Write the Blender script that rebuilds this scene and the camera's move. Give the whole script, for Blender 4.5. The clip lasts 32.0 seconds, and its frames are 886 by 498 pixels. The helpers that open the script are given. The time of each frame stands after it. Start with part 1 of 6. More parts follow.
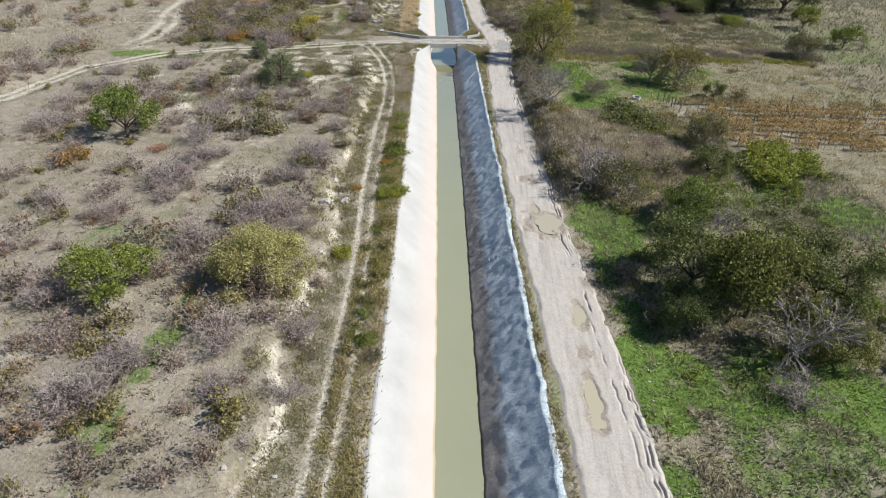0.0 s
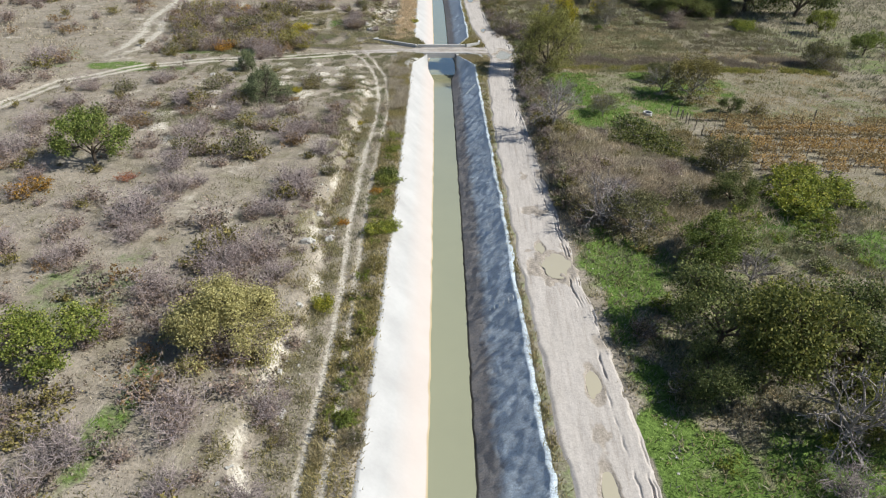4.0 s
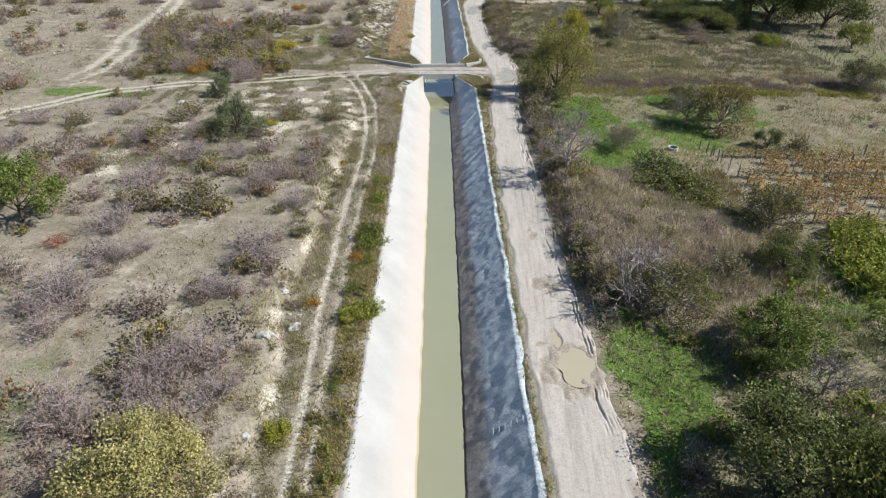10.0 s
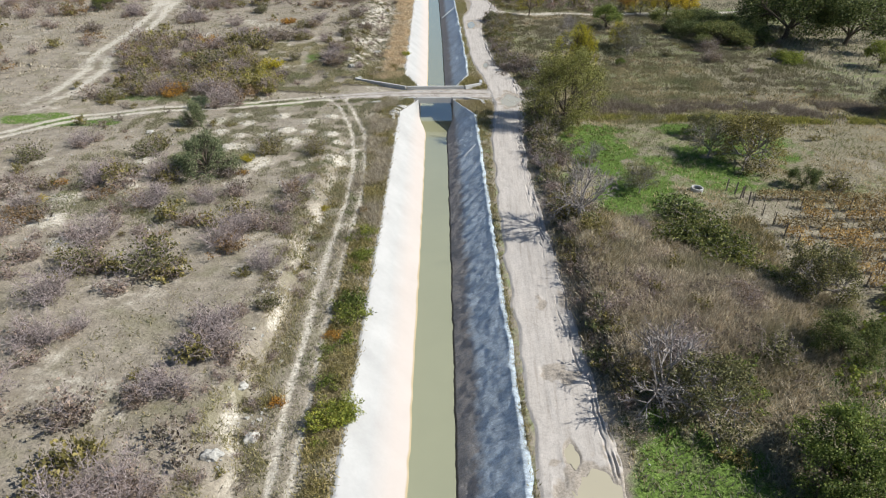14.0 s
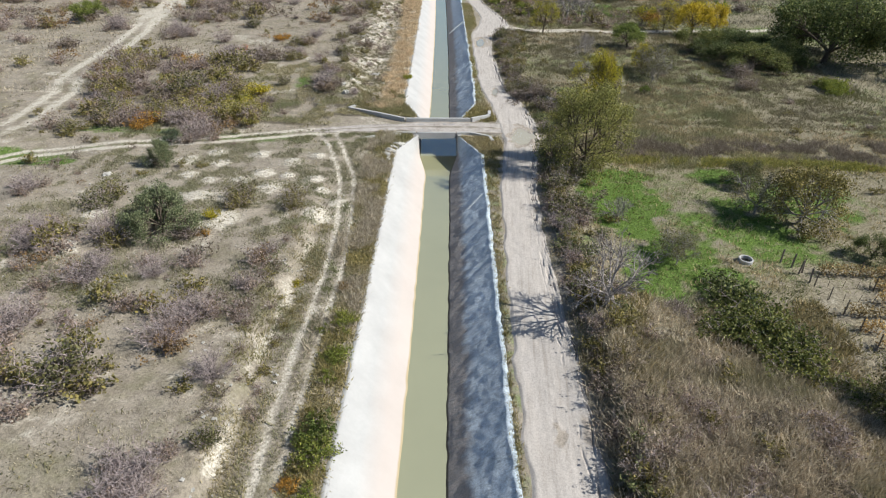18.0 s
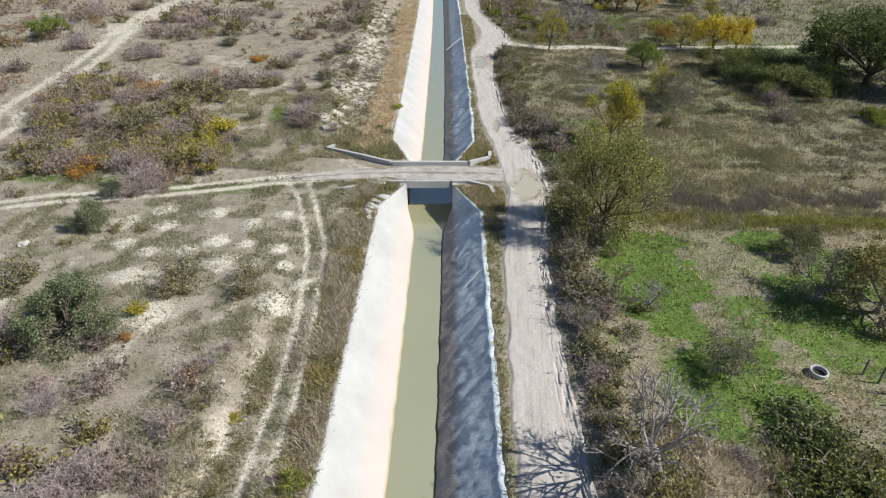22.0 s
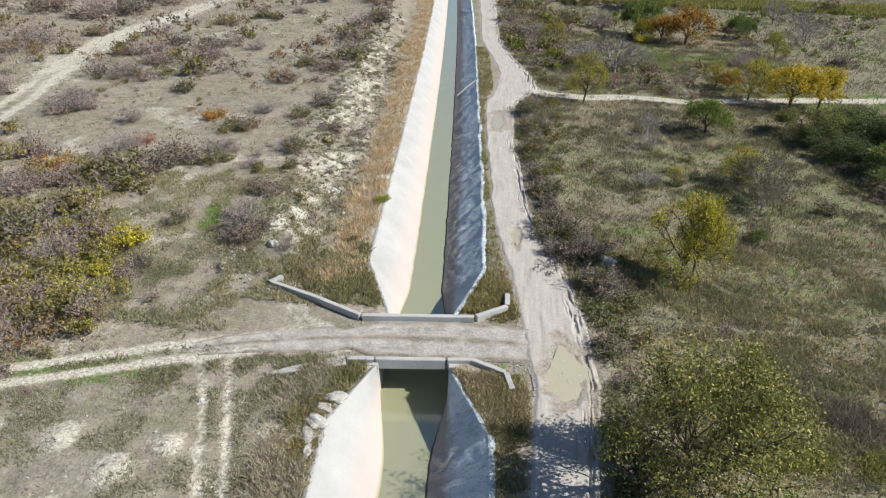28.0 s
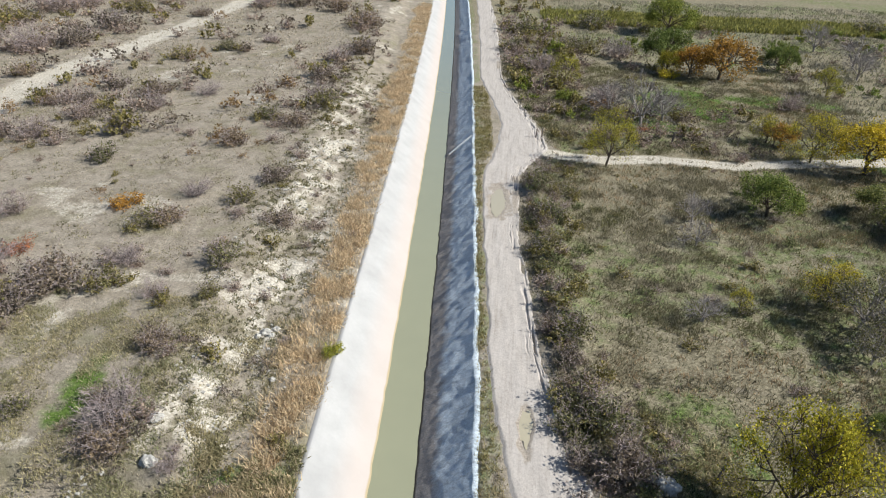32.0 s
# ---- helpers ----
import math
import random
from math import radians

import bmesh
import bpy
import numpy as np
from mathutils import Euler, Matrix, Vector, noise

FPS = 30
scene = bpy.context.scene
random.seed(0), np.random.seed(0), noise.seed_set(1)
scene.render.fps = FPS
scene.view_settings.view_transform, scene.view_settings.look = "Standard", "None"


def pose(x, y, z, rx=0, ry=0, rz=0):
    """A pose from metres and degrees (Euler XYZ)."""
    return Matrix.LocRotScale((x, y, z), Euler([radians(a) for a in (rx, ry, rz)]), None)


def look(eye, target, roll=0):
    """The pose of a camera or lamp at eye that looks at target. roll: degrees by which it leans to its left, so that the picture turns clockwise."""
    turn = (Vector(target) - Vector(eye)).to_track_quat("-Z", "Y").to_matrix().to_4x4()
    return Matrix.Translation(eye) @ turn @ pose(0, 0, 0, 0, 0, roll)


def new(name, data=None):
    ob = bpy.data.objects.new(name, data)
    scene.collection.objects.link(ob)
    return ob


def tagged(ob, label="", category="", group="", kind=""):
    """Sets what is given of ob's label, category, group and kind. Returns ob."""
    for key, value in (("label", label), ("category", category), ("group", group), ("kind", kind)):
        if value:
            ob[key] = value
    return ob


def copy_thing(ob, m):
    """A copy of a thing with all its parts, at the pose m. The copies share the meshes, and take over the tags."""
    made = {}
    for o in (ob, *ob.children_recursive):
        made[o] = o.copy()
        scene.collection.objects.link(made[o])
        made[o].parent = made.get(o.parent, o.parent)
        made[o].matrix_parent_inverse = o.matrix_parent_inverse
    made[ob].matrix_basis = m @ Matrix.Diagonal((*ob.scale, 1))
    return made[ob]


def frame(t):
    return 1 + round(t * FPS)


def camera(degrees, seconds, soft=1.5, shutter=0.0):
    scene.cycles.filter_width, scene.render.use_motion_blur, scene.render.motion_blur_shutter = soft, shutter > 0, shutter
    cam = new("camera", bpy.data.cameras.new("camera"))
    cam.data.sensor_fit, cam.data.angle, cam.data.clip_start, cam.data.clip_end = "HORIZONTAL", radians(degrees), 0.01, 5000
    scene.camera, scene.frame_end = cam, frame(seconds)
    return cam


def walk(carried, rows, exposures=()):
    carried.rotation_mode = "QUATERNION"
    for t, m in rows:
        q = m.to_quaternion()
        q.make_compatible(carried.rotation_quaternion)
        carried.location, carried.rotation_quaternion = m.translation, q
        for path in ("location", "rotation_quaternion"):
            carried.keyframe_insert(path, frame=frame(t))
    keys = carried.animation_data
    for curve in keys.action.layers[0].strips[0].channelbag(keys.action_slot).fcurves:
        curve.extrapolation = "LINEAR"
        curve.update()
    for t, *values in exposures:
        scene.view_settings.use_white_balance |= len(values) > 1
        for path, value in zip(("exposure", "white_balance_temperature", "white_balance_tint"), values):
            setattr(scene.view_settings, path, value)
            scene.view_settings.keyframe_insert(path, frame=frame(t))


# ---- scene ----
cam = camera(70.5, 32.0, soft=1.15)
PATH = [
    (0, (0.559, 30.038, 27.205), (0.481, 31.744, 26.164), 1.3),
    (3, (0.646, 35.186, 27.353), (0.565, 36.889, 26.308), 1.1),
    (6, (0.737, 40.909, 27.309), (0.65, 42.613, 26.266), 0.9),
    (9, (0.75, 46.92, 27.185), (0.66, 48.625, 26.143), 0.8),
    (11, (0.799, 51.193, 27.162), (0.704, 52.902, 26.126), 0.7),
    (13, (0.828, 55.864, 27.345), (0.732, 57.574, 26.311), 0.8),
    (14.5, (0.663, 59.769, 27.284), (0.567, 61.483, 26.258), 0.7),
    (16.5, (0.6, 65.55, 27.449), (0.483, 67.265, 26.426), 1.0),
    (17, (0.628, 67.133, 27.482), (0.514, 68.85, 26.462), 1.3),
    (19, (0.805, 74.094, 27.655), (0.681, 75.809, 26.633), 1.1),
    (21, (0.638, 80.889, 27.734), (0.515, 82.606, 26.716), 1.1),
    (23, (0.615, 88.119, 27.813), (0.487, 89.835, 26.794), 1.1),
    (25, (0.567, 96.739, 28.053), (0.432, 98.453, 27.031), 0.9),
    (25.5, (0.479, 99.168, 28.119), (0.302, 100.879, 27.098), 0.9),
    (27.5, (-0.225, 109.267, 28.697), (-0.392, 110.979, 27.677), 1.8),
    (28, (-0.357, 111.902, 28.754), (-0.525, 113.615, 27.735), 1.9),
    (30, (-0.604, 123.289, 29.116), (-0.781, 125.003, 28.102), 1.6),
    (32, (-1.042, 134.693, 29.4), (-1.221, 136.412, 28.392), 1.7),
]
walk(cam, [(t, look(eye, target, roll)) for t, eye, target, roll in PATH], exposures=[(0, 0.44, 6400, 7.5), (32, 0.44, 6400, 7.5)])

# ---- world, sun ----
SUN_EL, SUN_AZ = 41.0, 91.0
world = bpy.data.worlds.new("sky")
scene.world = world
world.use_nodes = True
wn = world.node_tree
sky = wn.nodes.new("ShaderNodeTexSky")
sky.sky_type = "NISHITA"
sky.sun_disc = False
sky.ozone_density, sky.dust_density = 3.0, 0.3
sky.sun_elevation, sky.sun_rotation = radians(SUN_EL), radians(SUN_AZ)
wn.nodes["Background"].inputs[1].default_value = 0.065
wn.links.new(sky.outputs[0], wn.nodes["Background"].inputs[0])
sun = new("sun", bpy.data.lights.new("sun", "SUN"))
sun.data.energy, sun.data.angle, sun.data.color = 4.8, radians(0.53), (1.0, 0.962, 0.905)
sun_dir = Vector((math.sin(radians(SUN_AZ)) * math.cos(radians(SUN_EL)), math.cos(radians(SUN_AZ)) * math.cos(radians(SUN_EL)), math.sin(radians(SUN_EL))))
sun.matrix_world = look(sun_dir * 200, (0, 0, 0))


# ---- materials ----
def material(name, rough=0.9, spec=0.2):
    m = bpy.data.materials.new(name)
    m.use_nodes = True
    b = m.node_tree.nodes["Principled BSDF"]
    b.inputs["Roughness"].default_value = rough
    b.inputs["Specular IOR Level"].default_value = spec
    return m, m.node_tree, b


def noise_node(nt, scale, detail=4, rough=0.6, coord=None):
    n = nt.nodes.new("ShaderNodeTexNoise")
    n.inputs["Scale"].default_value, n.inputs["Detail"].default_value, n.inputs["Roughness"].default_value = scale, detail, rough
    if coord is None:
        coord = nt.nodes.new("ShaderNodeNewGeometry").outputs["Position"]
    nt.links.new(coord, n.inputs["Vector"])
    return n.outputs["Fac"]


def ramp(nt, fac, stops):
    r = nt.nodes.new("ShaderNodeValToRGB")
    while len(r.color_ramp.elements) < len(stops):
        r.color_ramp.elements.new(0.5)
    for e, (p, c) in zip(r.color_ramp.elements, stops):
        e.position, e.color = p, (*c, 1)
    nt.links.new(fac, r.inputs[0])
    return r.outputs[0]


def mix(nt, fac, a, b, mode="MIX"):
    m = nt.nodes.new("ShaderNodeMix")
    m.data_type, m.blend_type = "RGBA", mode
    for sock, v in ((m.inputs[0], fac), (m.inputs[6], a), (m.inputs[7], b)):
        if isinstance(v, (int, float)):
            sock.default_value = v
        elif isinstance(v, tuple):
            sock.default_value = (*v, 1)
        else:
            nt.links.new(v, sock)
    return m.outputs[2]


def value(nt, op, a, b=0.0, clamp=False):
    m = nt.nodes.new("ShaderNodeMath")
    m.operation, m.use_clamp = op, clamp
    for sock, v in ((m.inputs[0], a), (m.inputs[1], b)):
        if isinstance(v, (int, float)):
            sock.default_value = v
        else:
            nt.links.new(v, sock)
    return m.outputs[0]


def bump(nt, b, height, strength, distance=0.05):
    n = nt.nodes.new("ShaderNodeBump")
    n.inputs["Strength"].default_value, n.inputs["Distance"].default_value = strength, distance
    nt.links.new(height, n.inputs["Height"])
    nt.links.new(n.outputs[0], b.inputs["Normal"])


def stretched(nt, sx, sy, sz):
    m = nt.nodes.new("ShaderNodeMapping")
    m.inputs["Scale"].default_value = (sx, sy, sz)
    nt.links.new(nt.nodes.new("ShaderNodeNewGeometry").outputs["Position"], m.inputs["Vector"])
    return m.outputs[0]


def soil_material():
    m, nt, b = material("soil", 0.95, 0.1)
    at = nt.nodes.new("ShaderNodeVertexColor")
    at.layer_name = "soil"
    sep = nt.nodes.new("ShaderNodeSeparateColor")
    nt.links.new(at.outputs["Color"], sep.inputs[0])
    fine, mid, big = noise_node(nt, 5.0, 6, 0.7), noise_node(nt, 0.9, 5, 0.65), noise_node(nt, 0.13, 4)
    dry = ramp(nt, mid, [(0.3, (0.19, 0.161, 0.125)), (0.5, (0.295, 0.254, 0.203)), (0.68, (0.41, 0.359, 0.292))])
    dry = mix(nt, value(nt, "MULTIPLY", big, 0.5), dry, (0.265, 0.236, 0.178))
    tint = noise_node(nt, 0.28, 5, 0.6)
    dry = mix(nt, value(nt, "MULTIPLY", value(nt, "SUBTRACT", tint, 0.5), 5.0, True), dry, (0.34, 0.298, 0.241))
    dry = mix(nt, value(nt, "MULTIPLY", value(nt, "SUBTRACT", 0.47, tint), 5.0, True), dry, (0.215, 0.197, 0.125))
    grass = ramp(nt, fine, [(0.3, (0.06, 0.092, 0.022)), (0.55, (0.12, 0.185, 0.042)), (0.75, (0.205, 0.265, 0.08))])
    brown = ramp(nt, fine, [(0.3, (0.14, 0.124, 0.08)), (0.55, (0.25, 0.22, 0.15)), (0.75, (0.36, 0.316, 0.226))])
    chalk = ramp(nt, fine, [(0.3, (0.36, 0.32, 0.255)), (0.55, (0.53, 0.485, 0.405)), (0.75, (0.67, 0.63, 0.55))])
    broken = value(nt, "MULTIPLY", value(nt, "SUBTRACT", mid, 0.5), 1.1)

    def edge(channel):
        return value(nt, "MULTIPLY", value(nt, "SUBTRACT", value(nt, "ADD", channel, broken), 0.28), 2.4, True)
    c = mix(nt, edge(sep.outputs[2]), dry, brown)
    c = mix(nt, edge(sep.outputs[1]), c, grass)
    c = mix(nt, edge(sep.outputs[0]), c, chalk)
    c = mix(nt, 0.7, c, ramp(nt, fine, [(0.3, (0.45, 0.45, 0.45)), (0.5, (0.95, 0.95, 0.95)), (0.68, (1.3, 1.3, 1.3))]), "MULTIPLY")
    nt.links.new(c, b.inputs["Base Color"])
    bump(nt, b, fine, 0.8, 0.1)
    return m


def road_material():
    m, nt, b = material("pale_road_dirt", 0.92, 0.15)
    lengthwise = stretched(nt, 1.6, 0.1, 1)
    streak, fine, mid = noise_node(nt, 2.2, 6, 0.65, lengthwise), noise_node(nt, 7.0, 6, 0.7), noise_node(nt, 0.5, 4)
    c = ramp(nt, streak, [(0.3, (0.36, 0.32, 0.285)), (0.45, (0.475, 0.432, 0.395)), (0.7, (0.565, 0.52, 0.48))])
    c = mix(nt, value(nt, "MULTIPLY", mid, 0.55), c, (0.40, 0.36, 0.31))
    c = mix(nt, 0.45, c, ramp(nt, fine, [(0.3, (0.5, 0.5, 0.5)), (0.6, (1.05, 1.05, 1.05))]), "MULTIPLY")
    at = nt.nodes.new("ShaderNodeVertexColor")
    at.layer_name = "mud"
    sep = nt.nodes.new("ShaderNodeSeparateColor")
    nt.links.new(at.outputs["Color"], sep.inputs[0])
    wet = value(nt, "MULTIPLY", value(nt, "SUBTRACT", value(nt, "ADD", sep.outputs[0], value(nt, "MULTIPLY", fine, 0.5)), 0.45), 2.2, True)
    c = mix(nt, wet, c, ramp(nt, fine, [(0.35, (0.24, 0.205, 0.165)), (0.65, (0.42, 0.37, 0.315))]))
    nt.links.new(c, b.inputs["Base Color"])
    bump(nt, b, value(nt, "ADD", value(nt, "MULTIPLY", streak, 0.6), fine), 0.6, 0.045)
    return m


def churned_material():
    m, nt, b = material("churned_dirt", 0.95, 0.1)
    fine, mid = noise_node(nt, 5.0, 7, 0.75), noise_node(nt, 0.8, 5, 0.65)
    c = ramp(nt, mid, [(0.3, (0.34, 0.303, 0.268)), (0.5, (0.46, 0.417, 0.377)), (0.7, (0.56, 0.513, 0.47))])
    c = mix(nt, 0.5, c, ramp(nt, fine, [(0.35, (0.35, 0.35, 0.35)), (0.6, (1.1, 1.1, 1.1))]), "MULTIPLY")
    at = nt.nodes.new("ShaderNodeVertexColor")
    at.layer_name = "mud"
    sep = nt.nodes.new("ShaderNodeSeparateColor")
    nt.links.new(at.outputs["Color"], sep.inputs[0])
    loose = value(nt, "MULTIPLY", value(nt, "SUBTRACT", value(nt, "ADD", sep.outputs[0], value(nt, "MULTIPLY", fine, 0.8)), 0.6), 2.0, True)
    c = mix(nt, loose, c, ramp(nt, fine, [(0.35, (0.13, 0.11, 0.085)), (0.6, (0.33, 0.29, 0.24))]))
    nt.links.new(c, b.inputs["Base Color"])
    bump(nt, b, fine, 0.9, 0.1)
    return m


def concrete_material(name, stain, tone=1.0, mud=0.0, tint=(1.0, 1.0, 1.0)):
    m, nt, b = material(name, 0.85, 0.25)
    geo = nt.nodes.new("ShaderNodeNewGeometry")
    xyz = nt.nodes.new("ShaderNodeSeparateXYZ")
    nt.links.new(geo.outputs["Position"], xyz.inputs[0])
    big, fine = noise_node(nt, 0.35, 5), noise_node(nt, 6.0, 6, 0.7)
    run = noise_node(nt, 1.5, 5, 0.6, stretched(nt, 0.5, 1.6, 0.5))
    # tint lets the east slope carry the blue of its shade in the colour
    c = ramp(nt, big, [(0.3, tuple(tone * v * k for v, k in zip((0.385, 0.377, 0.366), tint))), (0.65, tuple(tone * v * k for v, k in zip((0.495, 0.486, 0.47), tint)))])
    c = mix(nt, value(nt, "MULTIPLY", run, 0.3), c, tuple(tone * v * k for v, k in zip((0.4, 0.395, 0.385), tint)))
    c = mix(nt, 0.12 if stain else 0.25, c, ramp(nt, fine, [(0.3, (0.6, 0.6, 0.6)), (0.6, (1.0, 1.0, 1.0))]), "MULTIPLY")
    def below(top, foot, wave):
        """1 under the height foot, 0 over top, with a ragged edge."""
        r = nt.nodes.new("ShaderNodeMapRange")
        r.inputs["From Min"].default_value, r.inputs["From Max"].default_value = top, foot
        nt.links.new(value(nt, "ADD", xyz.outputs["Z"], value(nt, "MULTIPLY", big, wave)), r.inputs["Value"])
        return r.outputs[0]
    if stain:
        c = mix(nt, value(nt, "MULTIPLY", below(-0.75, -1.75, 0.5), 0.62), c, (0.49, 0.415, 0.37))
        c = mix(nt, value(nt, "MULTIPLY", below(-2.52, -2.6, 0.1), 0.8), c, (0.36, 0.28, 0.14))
    if mud:
        foot_mottle = noise_node(nt, 1.1, 7, 0.7, stretched(nt, 0.7, 1.0, 0.7))
        shade_mud_blotch = noise_node(nt, 2.6, 8, 0.78, stretched(nt, 0.5, 1.3, 0.5))
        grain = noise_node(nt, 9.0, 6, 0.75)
        # mottled grey-brown, denser towards the foot of the slope
        c = mix(nt, value(nt, "MULTIPLY", value(nt, "SUBTRACT", value(nt, "ADD", below(-0.9, -2.2, 0.4), foot_mottle), 0.72), 2.6, True), c, (0.36, 0.33, 0.305))
        # slate-blue blotches paint sky-lit shade; the darkest cores are mud
        c = mix(nt, value(nt, "MULTIPLY", value(nt, "SUBTRACT", shade_mud_blotch, 0.48), 6.0 * mud, True), c, (0.19, 0.215, 0.25))
        c = mix(nt, value(nt, "MULTIPLY", value(nt, "SUBTRACT", shade_mud_blotch, 0.60), 4.0 * mud, True), c, (0.10, 0.095, 0.09))
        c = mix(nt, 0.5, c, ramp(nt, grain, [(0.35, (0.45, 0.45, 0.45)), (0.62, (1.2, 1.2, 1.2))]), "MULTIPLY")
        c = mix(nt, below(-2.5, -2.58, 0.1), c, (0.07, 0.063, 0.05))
    nt.links.new(c, b.inputs["Base Color"])
    bump(nt, b, value(nt, "ADD", fine, value(nt, "MULTIPLY", run, 1.5)), 0.2 if stain else 0.5 + 0.5 * mud, 0.05 + 0.2 * mud)
    return m


def water_material(name, colour, rough=0.06):
    m, nt, b = material(name, rough, 0.5)
    big = noise_node(nt, 0.2, 3)
    nt.links.new(mix(nt, big, tuple(0.88 * v for v in colour), colour), b.inputs["Base Color"])
    b.inputs["Coat Weight"].default_value, b.inputs["Coat Roughness"].default_value, b.inputs["Coat IOR"].default_value = 1.0, 0.03, 2.6
    bump(nt, b, noise_node(nt, 2.5, 3), 0.03, 0.02)
    return m


def leaf_material(name, low, mid, high, patch=0.5, drift=None):
    m, nt, b = material(name, 0.65, 0.25)
    low, mid, high = (tuple(1.5 * v for v in c) for c in (low, mid, high))
    geo, obj = nt.nodes.new("ShaderNodeNewGeometry"), nt.nodes.new("ShaderNodeObjectInfo")
    c = ramp(nt, geo.outputs["Random Per Island"], [(0.0, low), (0.5, mid), (1.0, high)])
    tint = ramp(nt, obj.outputs["Random"], [(0.0, (0.75, 0.78, 0.8)), (0.5, (1, 1, 1)), (1.0, (1.25, 1.12, 0.9))])
    c = mix(nt, 1.0, c, tint, "MULTIPLY")
    c = mix(nt, patch, c, ramp(nt, noise_node(nt, 0.8, 2), [(0.35, (0.7, 0.7, 0.7)), (0.65, (1.2, 1.2, 1.2))]), "MULTIPLY")
    if drift:
        c = mix(nt, value(nt, "MULTIPLY", value(nt, "SUBTRACT", noise_node(nt, 0.11, 4), 0.47), 6.0, True), c, tuple(1.5 * v for v in drift))
    nt.links.new(c, b.inputs["Base Color"])
    thin = nt.nodes.new("ShaderNodeBsdfTranslucent")
    nt.links.new(c, thin.inputs[0])
    both = nt.nodes.new("ShaderNodeMixShader")
    both.inputs[0].default_value = 0.3
    nt.links.new(b.outputs[0], both.inputs[1])
    nt.links.new(thin.outputs[0], both.inputs[2])
    nt.links.new(both.outputs[0], nt.nodes["Material Output"].inputs[0])
    return m


def bark_material(name, a, z):
    m, nt, b = material(name, 0.9, 0.15)
    nt.links.new(ramp(nt, noise_node(nt, 9.0, 4), [(0.3, a), (0.7, z)]), b.inputs["Base Color"])
    return m


